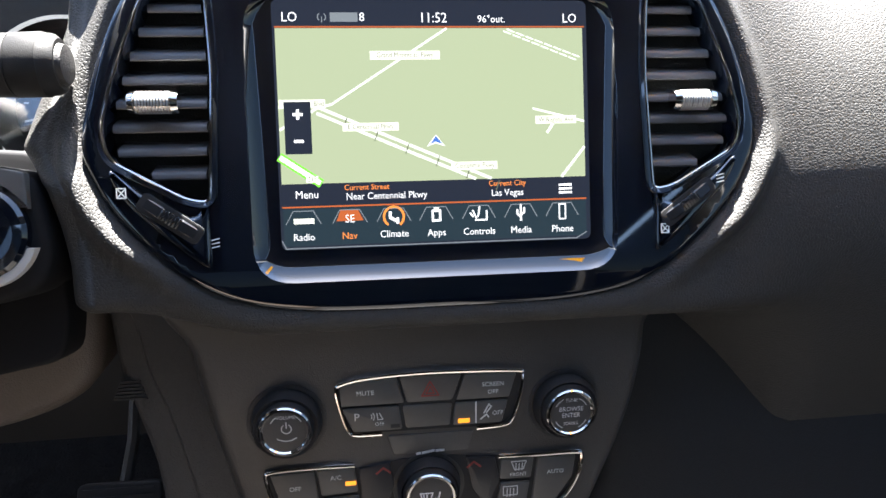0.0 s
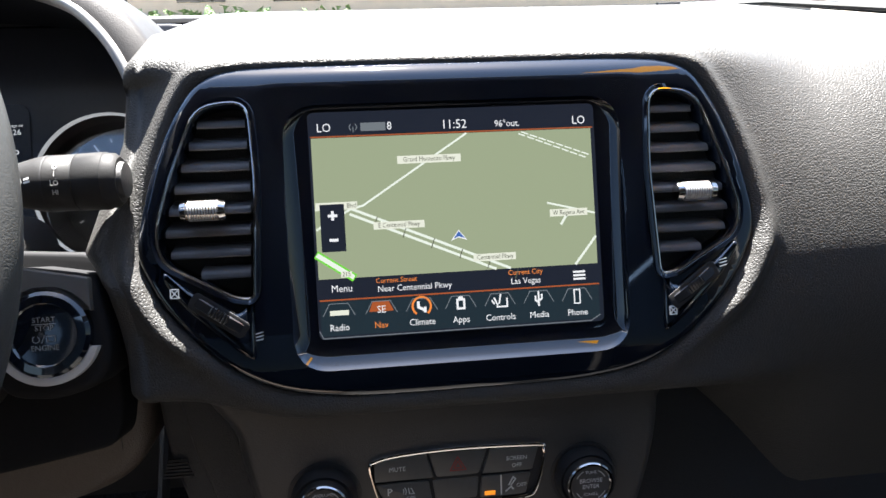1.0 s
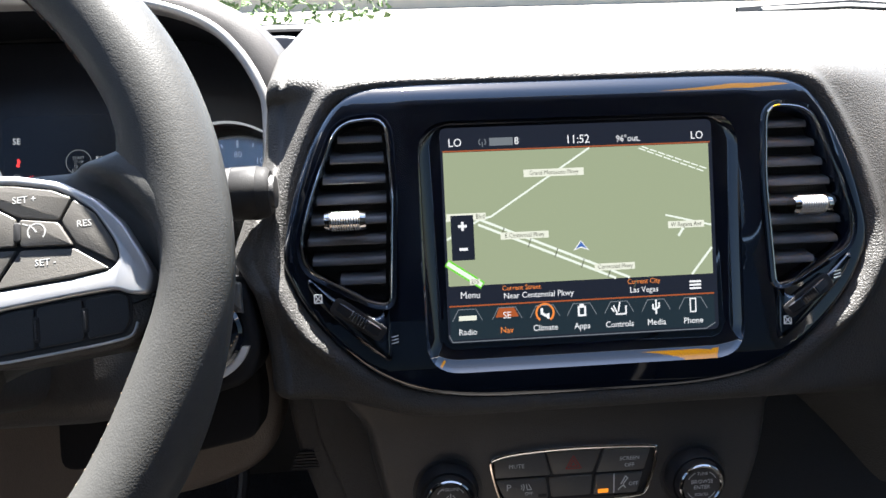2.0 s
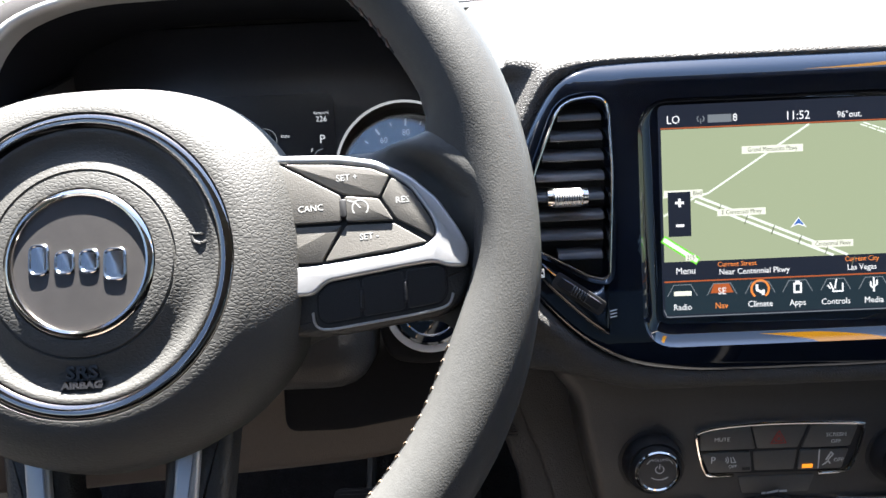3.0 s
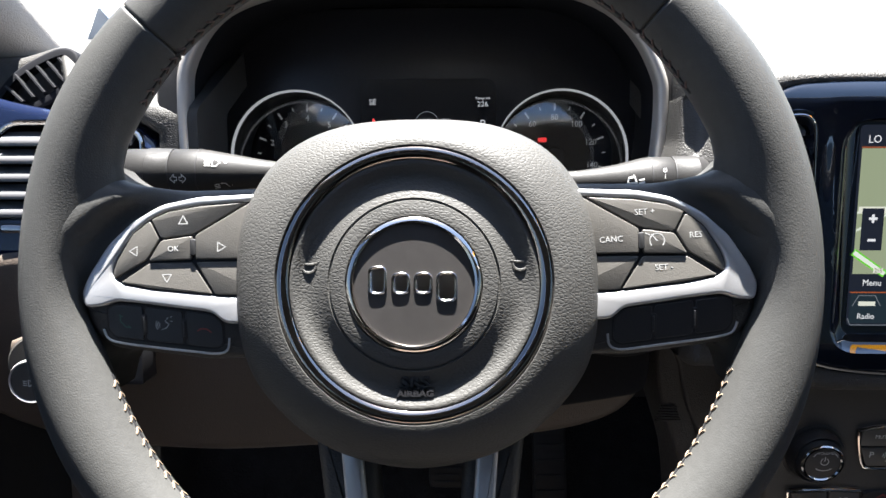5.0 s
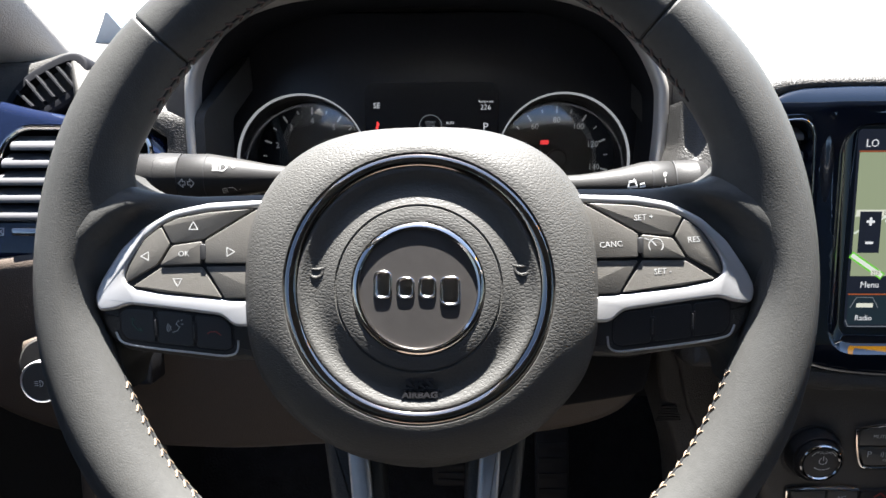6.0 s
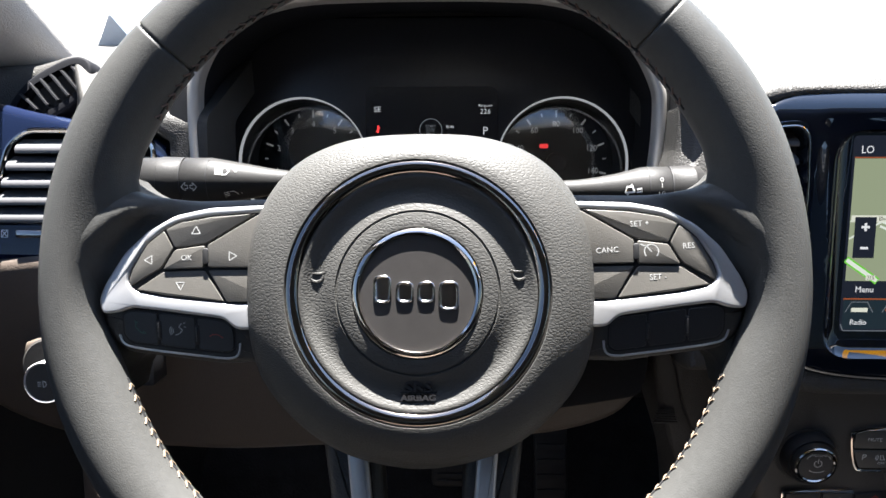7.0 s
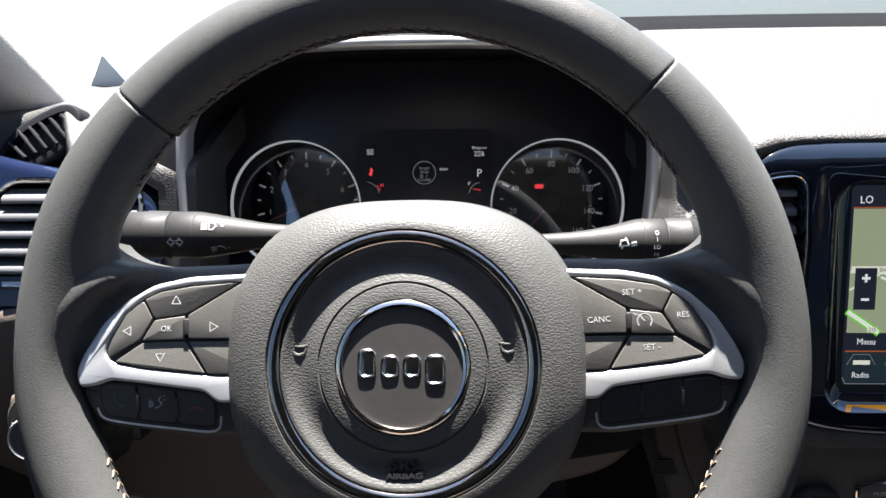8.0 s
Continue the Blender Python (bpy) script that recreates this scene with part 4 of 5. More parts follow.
k = key([(59.5, -51.5), (85, -52), (83, -67), (72, -83), (56, -83)], KEY, controls)
lettering("lettering", "AUTO", 0.0039, 0.0715, -0.0625, 0.0024, GREY_PRINT, k)
k = key([(36, -67.5), (55.5, -67.8), (53, -84), (33, -84)], KEY, controls)
lettering("lettering", "REAR", 0.0033, 0.0420, -0.0805, 0.0024, GREY_PRINT, k)
part("defrost_mark", ribbon([mm([(38, -70.5), (47, -70.5), (47, -76.5), (38, -76.5), (38, -70.5)]), mm([(40.5, -72), (40.3, -77.5)]), mm([(42.5, -72), (42.3, -77.5)]), mm([(44.7, -72), (44.5, -77.5)])], 0.0006, 0.0024), GREY_PRINT, k)


# ---- steering wheel ----
wheel = thing("steering_wheel", WHEEL, "leather-wrapped black steering wheel with silver spokes", "steering wheel")
RC, RR, TUBE = 0.004, 0.1721, 0.0173
SEAMS = (46.0, 137.0)


def rim_point(ang, phi, grow=0.0):
    a = math.degrees(ang) % 360
    dip = 0.0
    for s in SEAMS:
        dip += math.exp(-((a - s) / 0.22) ** 2) * 0.0013
    grip = 0.0012 * (math.exp(-((a - 27) / 14) ** 2) + math.exp(-((a - 153) / 14) ** 2)) + 0.0008 * (math.exp(-((a - 335) / 16) ** 2) + math.exp(-((a - 205) / 16) ** 2))
    r = TUBE + grip - dip + grow
    b = a if a < 180 else a - 360
    b = min(abs(b), 180 - abs(b)) * (1 if b > 0 else -1)
    gusset = (float(np.interp(b, (1, 4, 7, 11, 14, 17, 20, 24), (0, 0.001, 0.006, 0.012, 0.011, 0.006, 0.002, 0)))) * max(0.0, -math.cos(phi)) ** 1.5
    slim = 1 - 0.34 * math.exp(-((b + 2) / 11) ** 2) if math.cos(phi) < 0 else 1.0
    rad = RR + r * slim * math.cos(phi) - gusset
    z = -0.0208 + r * 0.96 * math.sin(phi) - gusset * 0.6
    return rad * math.cos(ang), RC + rad * math.sin(ang), z


def rim_mesh():
    angs = sorted(set([i * 1.0 for i in range(360)] + [s + d for s in SEAMS for d in (-0.6, -0.4, -0.25, -0.12, 0, 0.12, 0.25, 0.4, 0.6)]))
    bm = bmesh.new()
    vs = [[bm.verts.new(rim_point(radians(a), 2 * math.pi * j / 28)) for j in range(28)] for a in angs]
    for i in range(len(vs)):
        a, b = vs[i], vs[(i + 1) % len(vs)]
        for j in range(28):
            bm.faces.new((a[j], b[j], b[(j + 1) % 28], a[(j + 1) % 28]))
    return bm


part("rim", rim_mesh(), LEATHER, wheel, "smooth black leather rim", angle=80)


def stitching(a0, a1, n, mid):
    bm = bmesh.new()
    for k in range(n):
        a = radians(a0 + (a1 - a0) * (k + 0.5) / n)
        for ph in (mid - 0.16, mid + 0.16):
            tube([rim_point(a, mid, 0.0002), rim_point(a + 0.010, (ph + mid) / 2, 0.0004), rim_point(a + 0.019, ph, 0.0001)], 0.00052, seg=5, bm=bm)
    return bm


def seam_line(a0, a1, mid):
    return tube([rim_point(radians(a0 + (a1 - a0) * i / 60), mid, -0.0002) for i in range(61)], 0.0008, seg=5, bm=None)


for a0, a1, n, m, mid in ((32, 148, 50, THREAD_DARK, 3.06), (198, 342, 62, THREAD, 3.22)):
    part("seam", seam_line(a0, a1, mid), DARK_GAP, wheel, "dark leather seam")
    tagged(part("stitching", stitching(a0, a1, n, mid), m, wheel, "hand-sewn thread along the inner edge"), kind="stuff")


def spoke_cover(flip):
    pts = mm([(-181, 38), (-174, 72), (-165, 72), (-156, 61), (-148, 53), (-137, 48), (-122, 46), (-100, 46.5), (-78, 47), (-70, 42), (-70, -37), (-92, -37.5), (-120, -34), (-140, -33), (-150, -38), (-154, -52), (-158, -66), (-170, -66), (-181, -28)])
    pts = spline(pts, 4)
    return mirror(pts) if flip else pts


def ear_height(x, y):
    """The leather falls from the rim's crest to the silver trim, and away below it."""
    b = math.degrees(math.atan2(y - RC, abs(x)))
    wide = float(np.interp(b, (-12, -1, 6, 11, 15, 18), (0.014, 0.0135, 0.019, 0.028, 0.040, 0.046)))
    deep = RR - math.hypot(x, y - RC)
    fall = deep * deep / (2 * TUBE) if deep < 0.0035 else 0.00035 + 0.26 * (deep - 0.0035)
    return -0.0052 - fall - 0.0112 * smooth(wide - 0.011, wide + 0.002, deep) - 0.003 * smooth(0.026, 0.056, y) - 0.005 * smooth(12, 20, b) * (1 - smooth(0.012, 0.026, deep)) - 0.010 * smooth(-0.012, 0.018, -y)


SIL_OUT = [(-76, 41.5), (-103, 40.5), (-121, 37), (-135, 29.5), (-146, 19), (-155, 4), (-158.5, -4), (-157, -11.5), (-149, -11), (-143, -8.5), (-126, -10.5), (-97, -14.5), (-91, -20), (-76, -20)]
SIL_IN = [(-76, -7.5), (-90, -7.3), (-126, -3.5), (-141, -0.5), (-145, 4), (-143, 11), (-135, 23.5), (-126, 30.5), (-118, 34), (-103, 36.5), (-76, 38)]
KEY_SHAPES = {
    "up": [(-126, 30), (-121.3, 20.8), (-105.3, 22.8), (-80, 37.5), (-103, 36), (-118, 33.5)],
    "left": [(-126.6, 29.4), (-122, 20.5), (-128, 10.8), (-143.5, 2), (-144.4, 5), (-142.5, 10.5), (-135, 23)],
    "ok": [(-121, 20), (-106, 22), (-106.4, 10.6), (-127, 10.2)],
    "right": [(-104.6, 22.2), (-79, 37), (-72, 37), (-72, 10.6), (-104.6, 10.8)],
    "down": [(-127, 9.2), (-106.5, 9.6), (-96.5, -6), (-126, -2.8), (-141, 0.2)],
    "corner": [(-104.8, 9.6), (-72, 9.6), (-72, -6.4), (-95.4, -6.2)],
}
LOW = [(-148, -11.5), (-144, -9.8), (-123, -12), (-97, -15.2), (-92.5, -20), (-92.5, -30), (-96, -32), (-126, -28.5), (-145, -26), (-148, -22)]


def tilted(bm):
    """Leans what lies below the silver trim back towards its lower edge."""
    for v in bm.verts:
        v.co.z += min(0.0, v.co.y + 0.011) * 0.14
    return bm


def shrunk(bm):
    """A small print on a lower key."""
    c = sum((v.co for v in bm.verts), Vector()) / len(bm.verts)
    for v in bm.verts:
        v.co.x, v.co.y = c.x + (v.co.x - c.x) * 0.72, c.y + (v.co.y - c.y) * 0.72
    return tilted(bm)


def clip_x(pts, x0, x1):
    """The part of a polygon between two upright lines."""
    for lim, keep in ((x0, lambda p: p[0] >= x0), (x1, lambda p: p[0] <= x1)):
        out = []
        for i in range(len(pts)):
            a, b = pts[i - 1], pts[i]
            if keep(a) != keep(b):
                t = (lim - a[0]) / (b[0] - a[0])
                out.append((lim, a[1] + t * (b[1] - a[1])))
            if keep(b):
                out.append(b)
        pts = out
    return pts


for flip in (False, True):
    f = (lambda p: mirror(p)) if flip else (lambda p: list(p))
    bm = plate(spoke_cover(flip), [], -0.060, 0.0, 0.010, 6, fine=0.003)
    for v in bm.verts:
        if v.co.z > -0.05:
            v.co.z += ear_height(v.co.x, v.co.y)
        elif math.hypot(v.co.x, v.co.y - RC) > 0.164:      # ends inside the rim
            k = 0.164 / math.hypot(v.co.x, v.co.y - RC)
            v.co = (v.co.x * k, RC + (v.co.y - RC) * k, -0.030)
    part("spoke_cover", bm, LEATHER, wheel, "leather-wrapped spoke", angle=70)
    bm = prism(rounded(f(mm(SIL_OUT + SIL_IN)), 0.003, 4), -0.032, -0.0176, 0.0016, 4)
    for v in bm.verts:
        v.co.z += 0.0025 * smooth(0.138, 0.157, abs(v.co.x))
    trim = part("spoke_trim", bm, SILVER, wheel, "satin silver spoke trim", angle=50)
    part("key_recess", prism(rounded(inset(f(mm([(-72, 38), (-103, 36.5), (-118, 34), (-126, 30.5), (-135, 23.5), (-143, 11), (-145, 4), (-141, -0.5), (-126, -3.5), (-90, -7.3), (-72, -7.5)])), -0.001), 0.002), -0.035, -0.0186), DARK_GAP, wheel, "dark gap round the keys")
    made = {}
    for nm, pts in KEY_SHAPES.items():
        hz = -0.0168 if nm in ("ok", "right") else -0.0176
        made[nm] = part("key", prism(rounded(inset(f(mm(pts)), 0.0001), 0.0012, 3), -0.024, hz, 0.0005, 3), KEY, wheel)
    part("rocker_pin", prism(rect(-0.1070 if not flip else 0.1040, 0.0125, -0.1040 if not flip else 0.1070, 0.0205, 0.0012), -0.02, -0.0162, 0.0005), DARK_GAP, wheel)
    hz = -0.0186
    if not flip:
        def tri(cx, cy, ang, r=0.0025):
            return [arc(cx, cy, r, ang, ang + 360, 3)]
        for nm, cx, cy, an in (("up", -0.1105, 0.0290, 90), ("left", -0.1340, 0.0150, 180), ("down", -0.1185, 0.0025, 270), ("right", -0.0925, 0.0165, 0)):
            part("arrow_mark", ribbon(tri(cx, cy, an), 0.0004, -0.01752 if nm != "right" else -0.01672), WHEEL_PRINT, made[nm])
        lettering("lettering", "OK", 0.0038, -0.1150, 0.0158, -0.01672, WHEEL_PRINT, made["ok"])
    else:
        for nm, body, cx, cy, z in (("up", "SET +", 0.1075, 0.0300, -0.01754), ("left", "RES", 0.1310, 0.0190, -0.01754), ("right", "CANC", 0.0915, 0.0172, -0.01674), ("down", "SET -", 0.1160, 0.0040, -0.01754)):
            lettering("lettering", body, 0.0039, cx, cy, z, WHEEL_PRINT, made[nm], turn=3)
        part("cruise_mark", ribbon([arc(0.1128, 0.0165, 0.0034, -40, 220, 12), mm([(112.8, 16.5), (110.2, 19.4)]), mm([(107.5, 20), (109.5, 19.2)])], 0.0005, -0.01672), WHEEL_PRINT, made["ok"])
    part("lower_housing", tilted(prism(rounded(f(mm([(-160, -10), (-149, -8), (-126, -9), (-76, -14), (-76, -37), (-100, -37.5), (-126, -34), (-146, -31.5), (-154, -26), (-158, -18)])), 0.004, 4), -0.036, -0.0196, 0.0035, 4)), PLASTIC_DARK, wheel, "dark housing of the lower keys")
    part("key_recess", tilted(prism(rounded(inset(f(mm(LOW)), -0.0006), 0.002), -0.024, -0.0194)), DARK_GAP, wheel)
    part("housing_edge", tilted(tube([(p[0], p[1], -0.0192) for p in spline(f(mm([(-150.5, -22), (-148, -27), (-140, -29.2), (-126, -31.2), (-108, -33.4), (-96, -34.6), (-91, -32.5), (-90, -27)])), 4, False)], 0.0006, seg=6)), SILVER, wheel, "thin silver edge")
    low = []
    for x0, x1 in ((-149, -130.6), (-130, -111.6), (-111, -92)):
        low.append(part("phone_key", tilted(prism(rounded(inset(f(mm(clip_x(LOW, x0, x1))), 0.0003), 0.0016, 3), -0.022, -0.0187, 0.0005, 3)), KEY_DARK, wheel, smooth=False))
    for x, y in ((-130.3, -20), (-111.3, -22.5)):
        part("key_divider", tilted(prism(rect(*(c * 0.001 for c in ((x if not flip else -x) - 1.4, y - 5, (x if not flip else -x) + 1.4, y + 5)), 0.001), -0.022, -0.0185, 0.0003)), DARK_GAP, wheel)
        part("divider_rib", tilted(prism(rect(*(c * 0.001 for c in ((x if not flip else -x) - 0.6, y - 3.8, (x if not flip else -x) + 0.6, y + 3.8)), 0.0004), -0.022, -0.0181, 0.0004)), KEY_DARK, wheel)
    part("lower_spoke", prism(rounded(f(mm([(-52, -70), (-46, -120), (-42, -165), (-15, -172), (-18, -140), (-20, -100), (-22, -70)])), 0.006, 4), -0.045, -0.030, 0.005, 3), PLASTIC_DARK, wheel, "dark lower spoke")
    part("spoke_inlay", prism(rounded(f(mm([(-38.5, -78), (-35, -120), (-31, -160), (-22, -162), (-24.5, -120), (-28, -78)])), 0.002, 3), -0.034, -0.0265, 0.002, 3), SILVER, wheel, "satin silver inlay")
part("call_mark", shrunk(ribbon([mm([(-142.2, -14.5), (-142.6, -18), (-139, -22), (-136.5, -22.3)]), mm([(-143, -13.8), (-141, -15)]), mm([(-137.5, -21), (-136, -22.5)])], 0.0009, -0.0185)), GREEN_PRINT, wheel)
part("voice_mark", shrunk(ribbon([mm([(-117.5, -15.5), (-119.5, -18), (-117, -20), (-119, -22.5), (-122, -23.5)])] + [arc(-0.1215, -0.0205, r * 0.001, 140, 220, 4) for r in (2, 3.2, 4.4)] + [mm([(-116, -15.4), (-115, -15)]), mm([(-115.8, -18), (-114.6, -18)])], 0.0005, -0.0185)), WHEEL_PRINT, wheel)
part("hangup_mark", shrunk(ribbon([mm([(-106, -23.6), (-104, -22.2), (-100, -22.4), (-97, -24.6)])], 0.0008, -0.0185)), RED_PRINT, wheel)

AIR = mm([(0, 77), (-30, 75.5), (-52, 69), (-68, 58), (-79, 43), (-85, 28), (-87.5, 8), (-87.5, -10), (-86, -28), (-80, -46), (-68, -62), (-51, -76.5), (-29, -86.5), (0, -91)])
AIR = spline(AIR + mirror(AIR[1:-1]), 4)


def airbag_mesh():
    bm = bmesh.new()
    loops = []
    n = len(AIR)
    angs = [math.atan2(p[1] + 0.002, p[0]) for p in AIR]

    def blend(k, z, r):
        return [((p[0]) * k + r * math.cos(a) * (1 - k), p[1] * k + (r * math.sin(a) - 0.002) * (1 - k), z) for p, a in zip(AIR, angs)]

    for k, z in ((0.98, -0.055), (1.0, -0.040), (1.0, -0.033), (0.985, -0.0275), (0.95, -0.0220), (0.88, -0.0164), (0.76, -0.0117), (0.6, -0.0080), (0.42, -0.0051), (0.24, -0.0029), (0.1, -0.0017)):
        loops.append(blend(k, z, 0.0635))
    for r, z in ((0.0630, -0.0015), (0.0622, -0.0035), (0.0570, -0.0045), (0.0562, -0.0028), (0.0552, -0.0026), (0.0540, -0.0031), (0.0520, -0.0044), (0.0500, -0.0053), (0.0475, -0.0055), (0.0445, -0.0049), (0.0410, -0.0035), (0.0391, -0.0028), (0.0387, -0.0034), (0.0381, -0.0034), (0.0377, -0.0024), (0.0350, -0.0018), (0.0325, -0.0014), (0.0310, -0.0014), (0.0305, -0.0040)):
        loops.append([(r * math.cos(a), r * math.sin(a) - 0.002, z) for a in angs])
    rings(bm, loops, True, True)
    return bm


cover = part("airbag_cover", airbag_mesh(), AIRBAG, wheel, "grained black airbag cover", angle=50)
part("trim_ring", turned([(0.0622, -0.006), (0.0625, -0.0024), (0.0614, -0.0014), (0.0597, -0.0011), (0.0580, -0.0015), (0.0569, -0.0026), (0.0567, -0.006)], 0, -0.002, 128, cap=False), RING, wheel, "polished chrome ring")
emblem = part("emblem", turned([(0.0292, -0.006), (0.0288, -0.0018), (0.027, -0.0018), (0.0005, -0.0014)], 0, -0.002, 72), EMBLEM, wheel, "satin grey emblem disc with raised chrome shapes")
part("emblem_ring", turned([(0.0302, -0.006), (0.0304, -0.0014), (0.0297, -0.0006), (0.0285, -0.0002), (0.0275, -0.0006), (0.0270, -0.0015), (0.0269, -0.004)], 0, -0.002, 96, cap=False), CHROME, emblem, "chrome ring")
for x0, y0, x1, y1 in ((-20.5, -6.5, -12, 6.5), (-10, -6.5, -1.5, 3.5), (0, -6.5, 8.5, 3.5), (10, -10, 19.5, 3.5)):
    bm = bmesh.new()
    o = rect(x0 * 0.001, y0 * 0.001, x1 * 0.001, y1 * 0.001, 0.0035, 4)
    rings(bm, [[(p[0], p[1], z) for p in inset(o, d)] for d, z in ((0, -0.0030), (0, -0.0010), (0.0004, -0.0006), (0.0008, -0.0006), (0.0012, -0.0010), (0.0020, -0.0009))], False, True)
    part("emblem_shape", bm, EMBLEM_CHROME, emblem, "plain chrome shape")
for body, size, y in (("SRS", 0.0070, -0.0462), ("AIRBAG", 0.0038, -0.0512)):
    lettering("embossed_lettering", body, size, 0, y, -0.0044, KEY_DARK, wheel, 1.25, bold=0.0002, extrude=0.0009)
part("emboss_line", ribbon([mm([(-8.6, -49), (8.6, -49)])], 0.0005, -0.0040, h=0.001), KEY_DARK, wheel)
for sx in (-1, 1):
    bm = tube([(sx * 0.0480 + dx * 0.001, 0.0075 + dy * 0.001, -0.0053) for dx, dy in ((-5.2, 1.4), (-4, 0.6), (-2, 0.1), (0, 0), (2, 0.1), (4, 0.6), (5.2, 1.4))], 0.00055, seg=6)
    tube([(p[0], p[1], -0.0053) for p in arc(sx * 0.0480, 0.0072, 0.0035, 178, 362, 10)], 0.0007, seg=6, bm=bm)
    part("horn_mark", bm, AIRBAG, wheel, "moulded horn mark")
bm = prism(rect(-0.055, -0.06, 0.055, 0.06, 0.02, 5), -0.16, -0.03, 0.005)
part("hub", bm, PLASTIC_DARK, wheel, "dark hub behind the cover")


# ---- instrument cluster ----
cluster = thing("instrument_cluster", GAUGES, "dark instrument cluster with two round gauges", "instrument cluster")
part("back_plate", prism(rect(-0.205, -0.13, 0.205, 0.080, 0.02), -0.075, -0.056, 0.004), PLASTIC_DARK, cluster, "matt black back plate")
fascia = plate(rect(-0.205, -0.125, 0.205, 0.094, 0.03, 6), [[(cx + 0.0615 * math.cos(a), -0.041 + 0.0615 * math.sin(a)) for a in (2 * math.pi * j / 48 for j in range(48))] for cx in (-0.122, 0.122)], -0.02, -0.002, 0.004)
part("fascia", fascia, DIAL, cluster, "matt black fascia")


def gauge(cx, cy, words, half_steps, needle, hub):
    g = part("gauge", turned([(0.0605, -0.001), (0.0590, -0.02), (0.0575, -0.050)], cx, cy, 64, cap=False), PLASTIC_DARK, cluster, "deep round gauge")
    part("gauge_ring", turned([(0.0614, -0.004), (0.0617, 0.0002), (0.0611, 0.0013), (0.0604, 0.0008), (0.0600, -0.004)], cx, cy, 96, cap=False), GAUGE_RING, g, "thin ring with a faint added glow")
    part("dial", turned([(0.0580, -0.0505), (0.0575, -0.0495), (0.002, -0.0495)], cx, cy, 64), DIAL, g, "black dial")
    ticks = bmesh.new()
    n = len(words)
    for k in range((n - 1) * half_steps + 1):
        a = radians(226 - 272 * k / ((n - 1) * half_steps))
        major = k % half_steps == 0
        r0, r1 = (0.0455, 0.0515) if major else (0.0475, 0.0505)
        ribbon([[(cx + r0 * math.cos(a), cy + r0 * math.sin(a)), (cx + r1 * math.cos(a), cy + r1 * math.sin(a))]], 0.0017 if major else 0.0013, -0.0490, ticks)
    part("ticks", ticks, DIAL_PRINT, g)
    for k, w in enumerate(words):
        a = radians(226 - 272 * k / (n - 1))
        lettering("numeral", w, 0.0085, cx + 0.0385 * math.cos(a), cy + 0.0385 * math.sin(a), -0.0489, DIAL_PRINT, g, 0.9)
    a = radians(needle)
    d, nrm = Vector((math.cos(a), math.sin(a))), Vector((-math.sin(a), math.cos(a)))
    c = Vector((cx, cy))
    bm = prism([tuple(c - d * 0.008 + nrm * 0.0016), tuple(c - d * 0.008 - nrm * 0.0016), tuple(c + d * 0.042 - nrm * 0.0005), tuple(c + d * 0.042 + nrm * 0.0005)], -0.046, -0.0445)
    part("needle", bm, RED_PRINT, g, "thin red needle", smooth=False)
    lens = turned([(0.0588, -0.0003), (0.045, 0.0), (0.03, 0.0), (0.015, 0.0), (0.0005, 0.0)], 0, 0, 48)
    lens.transform(Matrix.Translation((cx, cy, -0.012)) @ pose(0, 0, 0, -9))
    part("lens", lens, LENS, g, "clear lens").visible_shadow = False
    part("needle_hub", turned([(0.010, -0.049), (0.010, -0.042), (0.008, -0.040), (0.0005, -0.040)], cx, cy, 32), RUBBER, g)
    return g


gauge(-0.122, -0.041, [str(k) for k in range(9)], 2, 203, 0)
speedo = gauge(0.122, -0.041, [str(k) for k in range(0, 161, 20)], 2, 228, 0)
part("belt_lamp", prism(rect(0.1060, -0.0265, 0.1145, -0.0222, 0.0008), -0.0492, -0.0486), RED_GLOW, speedo, "glowing red warning lamp")
tft = part("centre_display", prism(rect(-0.062, -0.075, 0.062, 0.030, 0.01), -0.004, -0.0012), TFT, cluster, "dark lit centre display")
for body, size, x, y in (("SE", 0.0072, -51, 9), ("226", 0.0066, 50, 7), ("P", 0.0105, 50, -11), ("Range mi", 0.0036, 50, 12.5), ("RUN", 0.0036, 17, -7)):
    lettering("lettering", body, size, x * 0.001, y * 0.001, -0.0010, TFT_WHITE, tft)
part("start_mark", ribbon([arc(-0.001, -0.010, 0.0105, 0, 360, 28)], 0.0006, -0.001), LCD_GREY, tft)
for body, y in (("START", -0.0065), ("STOP", -0.0100), ("ENGINE", -0.0170)):
    lettering("lettering", body, 0.0034, -0.001, y, -0.001, LCD_GREY, tft)
part("start_mark", ribbon([arc(-0.0035, -0.0135, 0.0012, 100, 440, 8), mm([(0.4, -14.6), (1.4, -12.4)])], 0.0005, -0.001), LCD_GREY, tft)
part("belt_lamp", ribbon([mm([(-50.5, -12), (-50.5, -6)]), mm([(-51.8, -11.5), (-49.3, -7.5)])], 0.0016, -0.001), RED_GLOW, tft, "red seat belt lamp")
part("fuel_scale", ribbon([arc(0.051, -0.030, 0.0105, 95, 175, 8), arc(-0.055, -0.030, 0.0115, 5, 85, 8)], 0.0006, -0.001), LCD_GREY, tft)
part("red_mark", ribbon([mm([(44, -25), (51, -26.5)]), arc(-0.055, -0.030, 0.0130, 15, 40, 4)], 0.0009, -0.001), RED_DIM, tft)
lettering("lettering", "F", 0.0046, 0.0405, -0.0205, -0.001, TFT_WHITE, tft)
lettering("lettering", "H", 0.0046, -0.0405, -0.0215, -0.001, RED_GLOW, tft)


